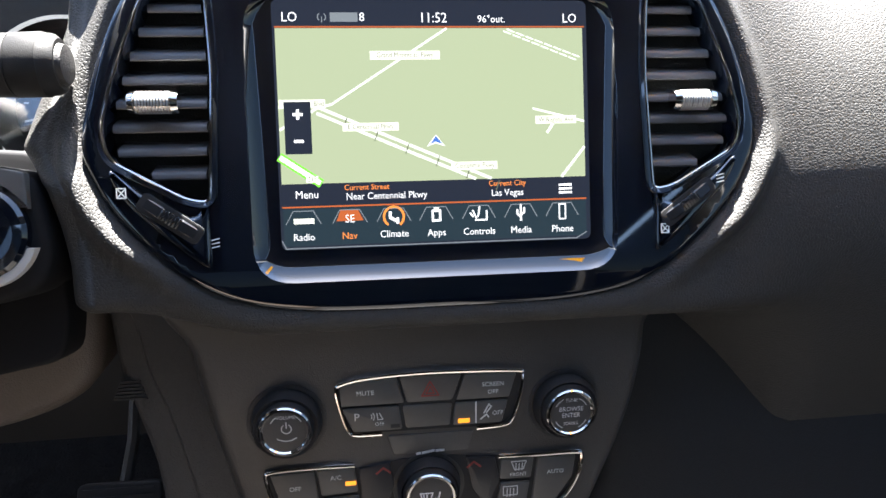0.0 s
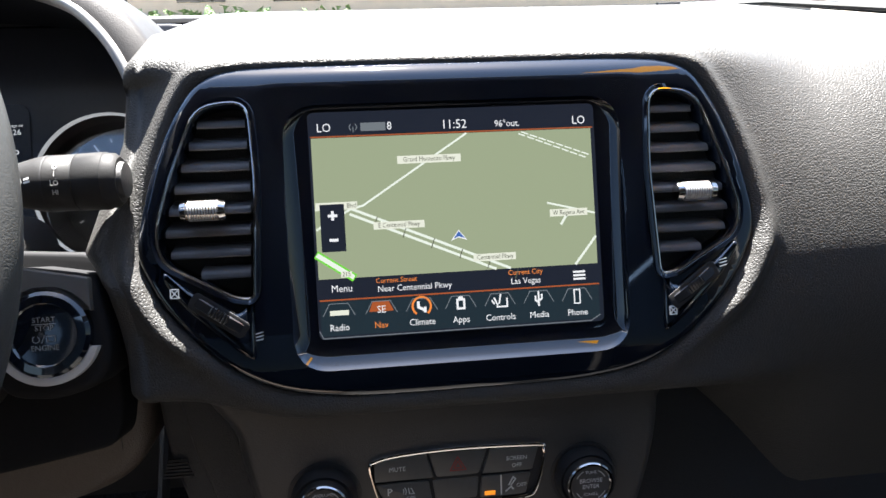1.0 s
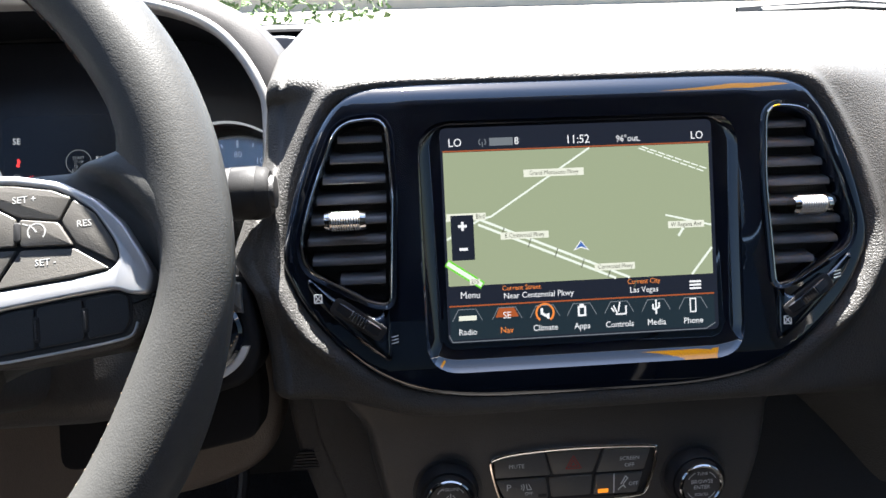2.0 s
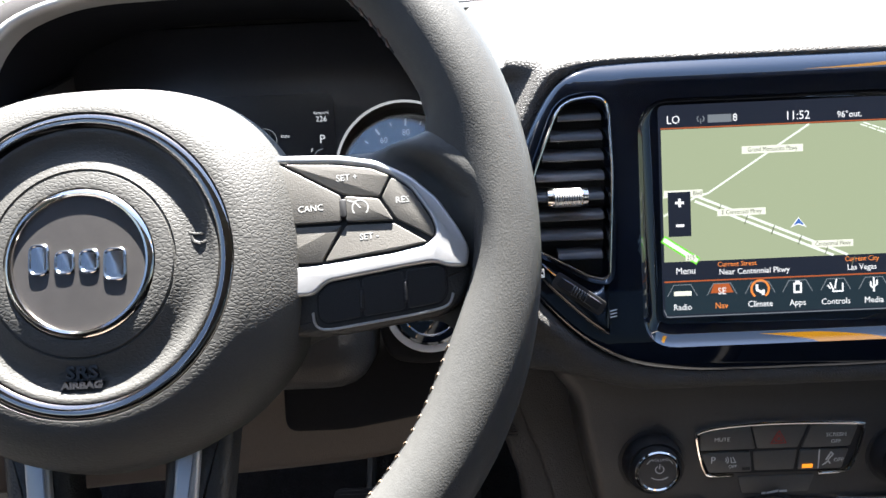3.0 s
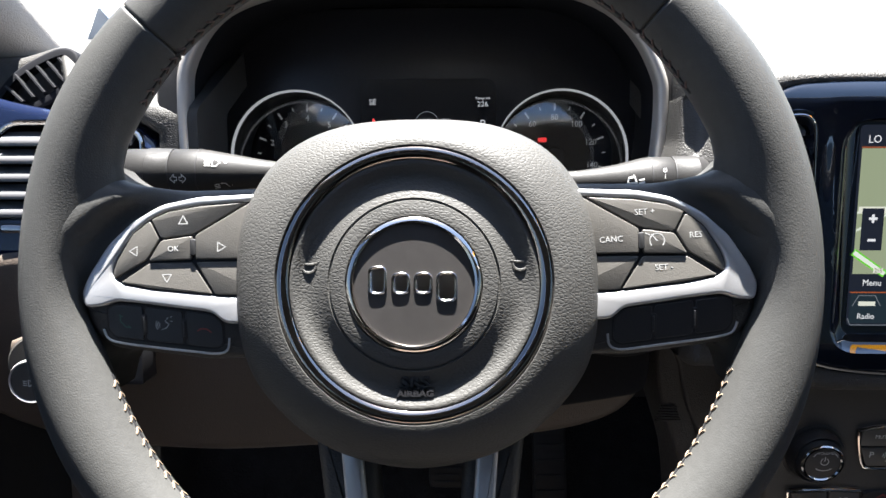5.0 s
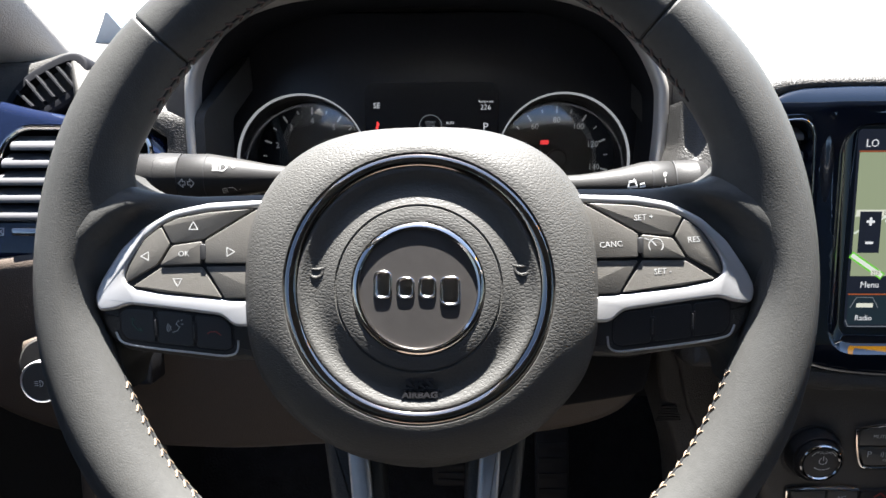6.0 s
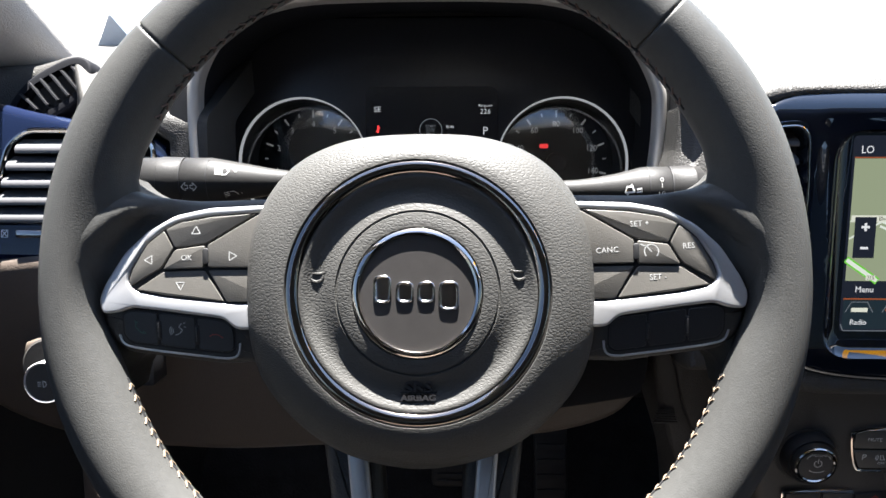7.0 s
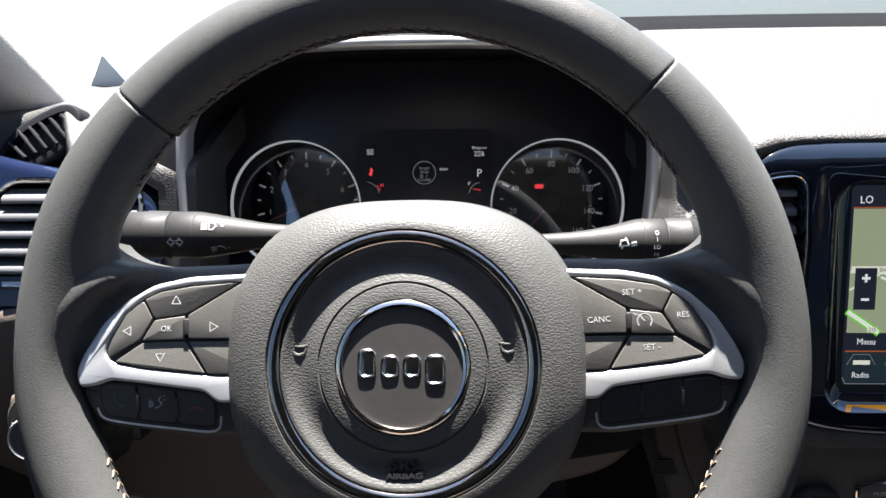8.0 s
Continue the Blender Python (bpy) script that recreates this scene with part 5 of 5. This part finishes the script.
# ---- stalks ----
def stalk(name, x0, x1, y0, c1, c2, label):
    """A column lever in the screen panel's frame, from the column (x0) out to its tip (x1)."""
    st = thing(name, SCREEN @ Matrix.Translation((x0, y0, 0.012)) @ Matrix.Diagonal((0.86, 1.04, 1.04, 1)), label, "control stalk", "column stalks")
    L, s = abs(x1 - x0), 1 if x1 > x0 else -1
    sec = [(0.0, 0.006), (0.02, 0.0065), (0.045, 0.0075), (0.06, 0.0090), (0.075, 0.0112), (c1 - 0.006, 0.0147), (c1, 0.0153), (c2 - 0.001, 0.0153), (c2, 0.0146), (c2 + 0.001, 0.0155), (c2 + 0.018, 0.0158), (c2 + 0.0185, 0.0153), (L - 0.003, 0.0148), (L, 0.0125)]
    body = tube([(s * a, 0.0015 * (a / L), 0) for a, r in sec], 0.015, seg=24, taper=[r / 0.015 for a, r in sec], flat=0.95)
    part("lever", body, STALK, st, "satin black lever", angle=40)
    for a in (c1, c2):
        part("groove", tube([(s * (a - 0.0005), 0.0015 * a / L, 0), (s * (a + 0.0005), 0.0015 * a / L, 0)], 0.01560, seg=24, flat=0.95), DARK_GAP, st)
    return st, s, L, sec


def on_lever(ob, sec):
    """Bends a flat print round its lever."""
    for v in ob.data.vertices:
        r = float(np.interp(abs(v.co.x), *zip(*sec)))
        a = v.co.y / r
        v.co.y, v.co.z = r * math.sin(a) * 1.0 + 0.0012, r * 0.95 * math.cos(a) + 0.0003
    return ob


left_stalk, s, L, sec = stalk("indicator_stalk", -0.435, -0.6035, -0.0215, 0.1065, 0.128, "black indicator and headlamp stalk with white symbols")
Zs = 0.0146
on_lever(part("indicator_mark", ribbon([mm([(-120.5, -2.3), (-122.5, -2.3), (-122.5, -0.6), (-125.6, -3.4), (-122.5, -6.2), (-122.5, -4.5), (-120.5, -4.5), (-120.5, -2.3)]), mm([(-118.5, -2.3), (-116.5, -2.3), (-116.5, -0.6), (-113.4, -3.4), (-116.5, -6.2), (-116.5, -4.5), (-118.5, -4.5), (-118.5, -2.3)])], 0.0005, Zs + 0.0008), GREY_PRINT, left_stalk), sec)
on_lever(part("lamp_mark", ribbon([mm([(-94, 4.6), (-94, 9.4), (-91, 9.4), (-88.6, 7), (-91, 4.6), (-94, 4.6)]), mm([(-95.2, 9), (-99.5, 9)]), mm([(-95.2, 7.8), (-99.5, 7.8)]), mm([(-95.2, 6.4), (-99.5, 6.4)]), mm([(-95.2, 5), (-99.5, 5)]), mm([(-86, 9), (-84.4, 6.6), (-83, 7.6)])], 0.0005, 0.0136), GREY_PRINT, left_stalk), sec)
on_lever(part("lamp_mark", ribbon([mm([(-88, -11.4), (-88, -6.6), (-84.8, -6.6), (-82.6, -9), (-84.8, -11.4), (-88, -11.4)]), mm([(-89.2, -7), (-93, -7.8)]), mm([(-89.2, -8.4), (-93, -9.2)]), mm([(-89.2, -9.8), (-93, -10.6)]), mm([(-89.2, -11), (-93, -11.8)]), mm([(-80, -8), (-78.4, -10.4), (-77, -9.4)])], 0.0005, 0.0128), GREY_PRINT, left_stalk), sec)
right_stalk, s, L, sec = stalk("wiper_stalk", -0.315, -0.173, -0.0275, 0.098, 0.1155, "black wiper stalk with white symbols")
part("end_cap", tube([(L - 0.001, 0.0015, 0), (L + 0.003, 0.0015, 0), (L + 0.0035, 0.0015, 0)], 0.0095, seg=24, taper=(1.1, 1, 0.6)), PLASTIC_DARK, right_stalk)
on_lever(part("wiper_mark", ribbon([mm([(79.5, -1), (80.5, 2.6), (84.5, 3.2), (86, -0.4), (79.5, -1)]), mm([(81, -2.6), (84, 4.4)]), mm([(88, 1.2), (91, 1.8)]), mm([(88, -0.6), (91.5, 0)])], 0.0011, 0.0150), WHITE, right_stalk), sec)
for body, y, size in (("O", 0.0075, 0.004), ("I", 0.0035, 0.004), ("LO", -0.0015, 0.004), ("HI", -0.0065, 0.004)):
    on_lever(lettering("lettering", body, size, 0.1065, y, 0, WHITE, right_stalk), sec)

# ---- start button ----
start = thing("start_button", SCREEN @ Matrix.Translation((-0.2390, -0.1108, 0.009)) @ Matrix.Scale(0.93, 4), "round black engine start button between silver trim pieces", "start button")
part("boss", prism(rounded(mm([(-22, 43), (27, 34), (33, 10), (36, -12), (28, -34), (0, -42), (-30, -38), (-38, -10)]), 0.012, 5), -0.05, -0.002, 0.006, 4), MATT_BLACK, start, "matt black boss round the button", angle=50)
part("top_plate", prism(rounded(mm([(-18, 42), (25.5, 33), (26.6, 12), (22.6, 17.5), (15.5, 24), (6, 27.8), (-6, 27.8), (-15.5, 24), (-22.6, 17.5), (-26.6, 12)]), 0.0015, 3), -0.004, 0.003, 0.001), START_TRIM, start, "satin silver plate")
part("crescent", prism(arc(0, 0, 0.0312, 197, 343, 28) + arc(0, 0.0012, 0.0272, 338, 202, 28), -0.004, 0.004, 0.0006), CRESCENT, start, "satin silver crescent", angle=50)
part("cap", turned([(0.0262, -0.01), (0.0262, 0.0040), (0.0240, 0.0058), (0.0195, 0.0060), (0.0185, 0.0045), (0.0005, 0.0042)], 0, 0, 64), GLOSS, start, "black push cap")
for body, y, size in (("START", 0.0090, 0.0046), ("STOP", 0.0040, 0.0046), ("ENGINE", -0.0080, 0.0046)):
    lettering("lettering", body, size, 0, y, 0.0048, DIM_PRINT, start)
part("start_mark", ribbon([arc(-0.0050, -0.0026, 0.0020, 120, 420, 10), mm([(-1.8, -5), (0, -0.2)]), mm([(1.2, -4.4), (6, -4.4), (6, -0.8), (1.2, -0.8), (1.2, -4.4)]), mm([(-7, 6.5), (7, 6.5)])], 0.0005, 0.0048), DIM_PRINT, start)

# ---- driver's outer end of the dashboard ----
side = thing("side_air_vent", END @ Matrix.Translation((0, -0.018, 0)) @ pose(0, 0, 0, -8) @ Matrix.Translation((0, 0.018, 0)), "grey slatted side vent in a glossy blue-black panel with chrome ring", "air vent")
SV = rounded(mm([(-572, 6), (-590, 14), (-664, 14.5), (-677, 4), (-690, -44), (-684, -50), (-580, -50), (-573, -40)]), 0.009, 5)
part("panel", plate(spline(mm([(-559, -20), (-561, -3), (-569, 8), (-582, 15.5), (-604, 19), (-660, 29), (-690, 36), (-735, 40), (-760, 10), (-760, -80), (-700, -81), (-600, -80), (-568, -76), (-560, -45)]), 4), [inset(SV, -0.0025)], -0.07, 0.002, 0.008), NAVY, side, "glossy blue-black panel")
well = bmesh.new()
rings(well, [[(p[0], p[1], z) for p in inset(SV, -0.001)] for z in (0.0, -0.05)], False, True)
part("well", well, DARK_GAP, side)
part("chrome_ring", tube([(p[0], p[1], 0.0026) for p in SV], 0.0019, True, 8), CHROME, side, "thin chrome ring")
for k in range(5):
    y = 0.007 - 0.0122 * k
    span = inside_span(SV, y)
    part("slat", slat(span[0] + 0.003, span[1] - 0.003, y - 0.007, depth=0.010, thick=0.0032, lean=0.75, front=0.006), SLAT, side, "grey plastic slat")
part("closed_mark", ribbon([mm([(-681.5, -61), (-677, -61), (-677, -56), (-681.5, -56), (-681.5, -61)]), mm([(-681.5, -61), (-677, -56)]), mm([(-677, -61), (-681.5, -56)])], 0.0006, 0.0024), WHITE, side)
part("thumbwheel", prism(rect(-0.670, -0.0615, -0.640, -0.0555, 0.002), 0.0, 0.006, 0.002), CHROME, side, "chrome thumbwheel")

part("end_cap", prism(spline(mm([(-628, 66), (-660, 62), (-690, 50), (-725, 30), (-770, 10), (-770, -10), (-640, 10), (-615, 30)]), 5), -0.10, -0.047, 0.008, 4), NAVY, side, "glossy blue-black end cap")
dem = thing("demister_vent", END @ Matrix.Translation((-0.668, 0.0455, -0.042)) @ pose(0, 0, 0, -12, 0, 16), "black side-window demister with angled slats", "air vent")
DO = spline(mm([(-34, -10), (-20, 5), (0, 13), (24, 16), (32, 8), (22, -8), (0, -16), (-22, -18)]), 5)
part("frame", plate(inset(DO, -0.004), [inset(DO, 0.002)], -0.03, 0.002, 0.002, 3), FUNNEL, dem, "dark frame")
well = bmesh.new()
rings(well, [[(p[0], p[1], z) for p in inset(DO, 0.0025)] for z in (0.0, -0.03)], False, True)
part("well", well, DARK_GAP, dem)
for k in range(6):
    x = -0.022 + 0.0088 * k
    part("slat", tube([(x, 0.009 + 0.0006 * k - (0.006 if k == 0 else 0), 0.001), (x + 0.010, -0.012 + 0.001 * k, 0.001)], 0.0012, seg=6, flat=2.8), KEY_DARK, dem, "black slat")

lights = thing("headlamp_switch", SCREEN @ Matrix.Translation((-0.6702, -0.1638, -0.022)), "dark rotary headlamp switch with silver-ringed knob", "switch")
part("plate", turned([(0.0225, -0.012), (0.0225, 0.003), (0.0208, 0.0045), (0.012, 0.0045), (0.0005, 0.0045)], 0, 0, 48), PANEL, lights, "dark round plate")
part("collar", turned([(0.0105, 0.004), (0.0100, 0.012), (0.0095, 0.016)], 0, -0.004, 40, cap=False), GLOSS, lights, "glossy black collar")
part("knob", turned([(0.0155, 0.010), (0.0155, 0.018), (0.0142, 0.0195), (0.0005, 0.0195)], 0.004, -0.0075, 48), KEY, lights, "grey knob face")
part("silver_ring", turned([(0.0159, 0.013), (0.0162, 0.0185), (0.0154, 0.0203), (0.0142, 0.0198)], 0.004, -0.0075, 48, cap=False), SILVER, lights, "silver ring")
part("lamp_mark", ribbon([arc(0.003, -0.0085, 0.0024, -90, 90, 6), mm([(3, -10.9), (3, -6.1)]), mm([(-1, -7), (1.5, -7)]), mm([(-1, -8.5), (1.5, -8.5)]), mm([(-1, -10), (1.5, -10)])], 0.0005, 0.0198), WHITE, lights)
part("off_mark", ribbon([arc(-0.0015, 0.0155, 0.0016, 0, 360, 10)], 0.0005, 0.0049), WHITE, lights)
part("lamp_mark", ribbon([arc(-0.0145, -0.003, 0.0014, 0, 360, 8), mm([(-17.5, -1), (-16.3, -2)]), mm([(-14.5, -0.4), (-14.5, 0.8)]), mm([(-17.6, -4.6), (-16.4, -4)])], 0.0005, 0.0049), WHITE, lights)

dim = thing("dimmer_switch", SCREEN @ Matrix.Translation((-0.606, -0.1645, -0.020)), "small black dimmer wheel in a dark frame", "switch")
part("frame", plate(rect(-0.030, -0.014, 0.016, 0.014, 0.003), [rect(-0.004, -0.010, 0.009, 0.010, 0.001)], -0.02, 0.002, 0.001), KEY_DARK, dim, "dark frame")
bm = tube([(-0.002, 0, -0.004), (0.006, 0, -0.004)], 0.0115, seg=28)
part("wheel", bm, KEY_DARK, dim, "ribbed wheel")
for x in (-0.0026, 0.0066):
    part("chrome_edge", tube([(x - 0.0006, 0, -0.004), (x + 0.0006, 0, -0.004)], 0.0119, seg=28), CHROME, dim)

# ---- pedals and floor ----
for name, x0, x1, z0, z1, y, label in (("brake_pedal", -0.40, -0.30, 0.52, 0.585, 0.80, "black rubber brake pedal"), ("accelerator_pedal", -0.245, -0.195, 0.45, 0.60, 0.82, "black rubber accelerator pedal")):
    p = thing(name, Matrix.Translation(((x0 + x1) / 2, y, (z0 + z1) / 2)) @ pose(0, 0, 0, 55), label, "pedal")
    w, h = (x1 - x0) / 2, (z1 - z0)
    part("pad", prism(rect(-w, -h / 2, w, h / 2, 0.01), -0.012, 0.0, 0.003), RUBBER, p, "ribbed rubber pad")
    for k in range(6):
        part("rib", box(-w * 0.85, -h * 0.4 + h * 0.15 * k, -0.001, w * 0.85, -h * 0.4 + h * 0.15 * k + h * 0.05, 0.003), RUBBER, p)
    part("arm", tube([(0, 0, -0.01), (0, 0.08, -0.05), (0, 0.25, -0.06)], 0.008, seg=8), PLASTIC_DARK, p, "dark steel arm")
bm = grid([[(x, y, 0.33 + 0.28 * smooth(0.75, 1.15, y)) for x in np.linspace(-0.85, 0.95, 12)] for y in np.linspace(-1.9, 1.2, 24)])
solo("floor", bm, CARPET, "dark carpeted car floor", "floor", kind="structure")
bm = box(-0.13, -0.9, 0.33, 0.13, 0.56, 0.62, bevel=0.03)
solo("centre_tunnel", bm, PLASTIC_DARK, "dark plastic tunnel between the footwells", "console", kind="structure")
# Seat base out of view, added to bounce warm light up to the dashboard.
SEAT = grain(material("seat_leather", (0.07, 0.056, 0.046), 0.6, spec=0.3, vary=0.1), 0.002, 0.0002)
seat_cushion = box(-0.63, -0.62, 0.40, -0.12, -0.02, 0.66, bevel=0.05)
solo("bounce_seat", seat_cushion, SEAT, "unseen dark brown driver's seat base, added to bounce light", "seat", kind="structure", angle=60)
solo("bulkhead", box(-0.86, 1.0, 0.33, 0.96, 1.03, 1.08), PLASTIC_DARK, "dark bulkhead behind the pedals", "wall", kind="structure")

# ---- shell of the car ----
def clear_pane(name, tone):
    m = bpy.data.materials.new(name)
    m.use_nodes = True
    t = m.node_tree.nodes.new("ShaderNodeBsdfTransparent")
    t.inputs["Color"].default_value = (*tone, 1)
    m.node_tree.links.new(t.outputs[0], m.node_tree.nodes["Material Output"].inputs["Surface"])
    return m


# Rear panes lie out of view; their dark tone holds down ambient light.
DIM_GLASS = clear_pane("dim_glass", (0.16, 0.165, 0.17))
solo("wall_left", box(-0.86, -1.9, 0.33, -0.80, 0.95, 1.10, bevel=0.02), PLASTIC_DARK, "dark inner door panel", "wall", kind="structure")
solo("wall_right", box(0.92, -1.9, 0.33, 0.98, 0.95, 1.10, bevel=0.02), PLASTIC_DARK, "dark inner door panel", "wall", kind="structure")
solo("wall_rear", box(-0.86, -1.96, 0.33, 0.98, -1.90, 1.15), PLASTIC_DARK, "dark rear wall of the cabin", "wall", kind="structure")
solo("ceiling", box(-0.74, -1.9, 1.60, 0.86, 0.10, 1.63, bevel=0.01), LINER, "unseen cloth headliner, darkened to cut bounced light", "ceiling", kind="structure")


def pillar(a, b, w, d, bow=0.02):
    rows = []
    for k in range(13):
        t = k / 12
        c = Vector(a) * (1 - t) + Vector(b) * t + Vector((0, 0, bow * math.sin(math.pi * t)))
        rows.append([c + Vector((w * math.cos(g), 0, d * math.sin(g))) for g in (2 * math.pi * j / 16 for j in range(16))])
    bm = bmesh.new()
    rings(bm, [[tuple(p) for p in r] for r in rows], True, True)
    return bm


solo("pillar_left", pillar((-0.800, 0.78, 1.105), (-0.700, 0.105, 1.645), 0.060, 0.052), PILLAR, "light grey cloth windscreen pillar", "pillar", kind="structure", angle=80)
solo("pillar_right", pillar((0.875, 0.66, 1.15), (0.78, 0.10, 1.60), 0.060, 0.045), PILLAR, "light grey cloth windscreen pillar", "pillar", kind="structure", angle=80)
for x in (-0.72, 0.84):
    for y in (-0.75,):
        solo("door_pillar", box(x - 0.03, y - 0.06, 1.08, x + 0.03, y + 0.06, 1.62, bevel=0.02), PILLAR, "light grey cloth door pillar", "pillar", kind="structure")

for nm, x0, x1 in (("rear_glass_left", -0.80, -0.77), ("rear_glass_right", 0.89, 0.92)):
    solo(nm, box(x0, -1.9, 1.09, x1, -0.78, 1.61), DIM_GLASS, "unseen rear side glass, darkened to cut ambient light", "window", kind="structure")
# Door panes are darkened, each side apart, to limit light entering the cabin.
for nm, x0, x1, tone in (("door_glass_left", -0.80, -0.785, (0.50, 0.52, 0.55)), ("door_glass_right", 0.905, 0.92, (0.38, 0.395, 0.40))):
    solo(nm, box(x0, -0.76, 1.09, x1, 0.66, 1.61), clear_pane(nm, tone), "front door glass, darkened to cut ambient light", "window", kind="structure")
solo("rear_glass", box(-0.80, -1.93, 1.14, 0.92, -1.90, 1.61), DIM_GLASS, "unseen tailgate glass, darkened to cut ambient light", "window", kind="structure")
# windscreen and the cowl
GLASS = bpy.data.materials.new("clear_glass")
GLASS.use_nodes = True
gn = GLASS.node_tree
clear, shine, both = gn.nodes.new("ShaderNodeBsdfTransparent"), gn.nodes.new("ShaderNodeBsdfGlossy"), gn.nodes.new("ShaderNodeMixShader")
clear.inputs["Color"].default_value = (0.95, 0.97, 0.96, 1)
shine.inputs["Roughness"].default_value = 0.02
both.inputs["Fac"].default_value = 0.03
gn.links.new(clear.outputs[0], both.inputs[1])
gn.links.new(shine.outputs[0], both.inputs[2])
gn.links.new(both.outputs[0], gn.nodes["Material Output"].inputs["Surface"])


def screen_row(t, lift=0.0):
    row = []
    for j in range(25):
        x = 0.06 + (j / 24 - 0.5) * (1.66 - 0.26 * t)
        u = x - 0.06
        row.append((x, 0.865 - 0.17 * u * u - 0.77 * t, 1.205 + 0.40 * t + 0.03 * math.sin(math.pi * t) + lift))
    return row


pane = bmesh.new()
a = [screen_row(k / 12, 0.005) for k in range(13)]
grid(a, pane)
windscreen = solo("window_1", pane, GLASS, "clear curved windscreen above the dashboard", "windscreen", kind="structure", angle=80)
windscreen.visible_shadow = False
decal = thing("windscreen_decal", Matrix(), "yellow sticker on the windscreen", "decal")
rows = [[(x, 0.865 - 0.17 * (x - 0.06) ** 2 - 0.77 * t, 1.205 + 0.40 * t + 0.03 * math.sin(math.pi * t) - 0.003) for x in np.linspace(0.22, 0.295, 6)] for t in np.linspace(0.48, 0.79, 7)]
part("sheet", grid(rows), DECAL, decal, "flat yellow sheet")
cowl = grid([[(u + 0.06, y - 0.17 * u * u, z - 0.105 * max(0.0, u - 0.28)) for u in np.linspace(-0.42, 0.85, 27)] for y, z in ((0.822, 1.150), (0.824, 1.204), (0.832, 1.2065), (0.96, 1.2055), (0.985, 1.195), (1.05, 1.165))])
solo("cowl", cowl, COWL_BLACK, "black plastic cowl under the windscreen", "cowl", kind="structure")

wiper = thing("windscreen_wiper", Matrix.Translation((0.33, 0.91, 1.209)), "parked grey wiper arm at the foot of the windscreen", "wiper")
part("arm", tube([(0, 0, 0), (0.10, -0.012, 0.003), (0.30, -0.065, -0.010)], 0.006, seg=8, flat=0.6), WIPER_GREY, wiper, "grey wiper arm")
part("blade", tube([(-0.02, 0.02, -0.002), (0.12, 0.012, 0.004), (0.34, -0.055, -0.016)], 0.005, seg=6, flat=1.2), RUBBER, wiper, "black rubber blade")
CORNER = material("corner_plastic", (0.16, 0.20, 0.25), 0.5, vary=0.06)
bm = bmesh.new()
rings(bm, [[(-0.768, y, 1.13), (-0.722, y, 1.13), (-0.724, y, 1.163), (-0.7405, y - 0.004, 1.1915), (-0.7425, y - 0.004, 1.1915), (-0.764, y, 1.158)] for y in (0.822, 0.840)], True, True)
solo("cowl_corner", bm, CORNER, "blue-grey triangular plastic corner piece beside the windscreen", "trim", kind="structure")

# ---- outside ----
PAINT = material("car_paint", (0.020, 0.024, 0.023), 0.55, spec=0.12, vary=0.06)
ASPHALT = grain(material("pale_concrete", (0.19, 0.175, 0.155), 0.9, vary=0.25, vary_scale=3), 0.02, 0.006)
STUCCO = grain(material("stucco", (0.52, 0.42, 0.32), 0.9, vary=0.08, vary_scale=4), 0.02, 0.004)
HEDGE = grain(material("hedge_leaf", (0.07, 0.12, 0.035), 0.8, vary=0.3, vary_scale=6), 0.05, 0.05)
hood = grid([[(x, y, 1.185 - 0.07 * ((y - 1.0) / 0.95) ** 2 - 0.05 * (x - 0.06) ** 2 + 0.018 * math.exp(-((abs(x - 0.06) - 0.45) / 0.07) ** 2)) for x in np.linspace(-0.74, 0.86, 41)] for y in np.linspace(0.98, 1.95, 16)])
solo("hood", hood, PAINT, "grey painted car hood", "hood", kind="structure", angle=80)
solo("ground", grid([[(x, y, 0.0) for x in np.linspace(-400, 400, 9)] for y in np.linspace(-400, 400, 9)]), ASPHALT, "sunlit pale concrete car park", "ground", kind="structure")
hedge = thing("hedge", Matrix.Translation((-7, 16, 0)), "low green hedge along the car park", "hedge")
bm = bmesh.new()
for k in range(900):
    c = Vector((random.uniform(-7, 7), random.uniform(-0.5, 0.5), random.uniform(0.05, 1.0)))
    q = [c + Vector((random.uniform(-0.14, 0.14), random.uniform(-0.14, 0.14), random.uniform(-0.12, 0.12))) for _ in range(4)]
    bm.faces.new([bm.verts.new(p) for p in q])
tagged(part("leaves", bm, HEDGE, hedge, "dense small leaves", False), kind="stuff")
house = thing("building", Matrix.Translation((6, 42, 0)), "low tan stucco building with flat roof", "building")
part("wall", box(-30, 0, 0, 22, 12, 4.2), STUCCO, house, "tan stucco wall", False)
part("roof", box(-30.4, -0.4, 4.2, 22.4, 12.4, 4.7), PILLAR, house, "pale flat roof", False)
for k in range(9):
    part("window", box(-26 + 5.2 * k, -0.06, 1.0, -23.4 + 5.2 * k, 0.05, 2.8), GLOSS, house, "dark glass window", False)
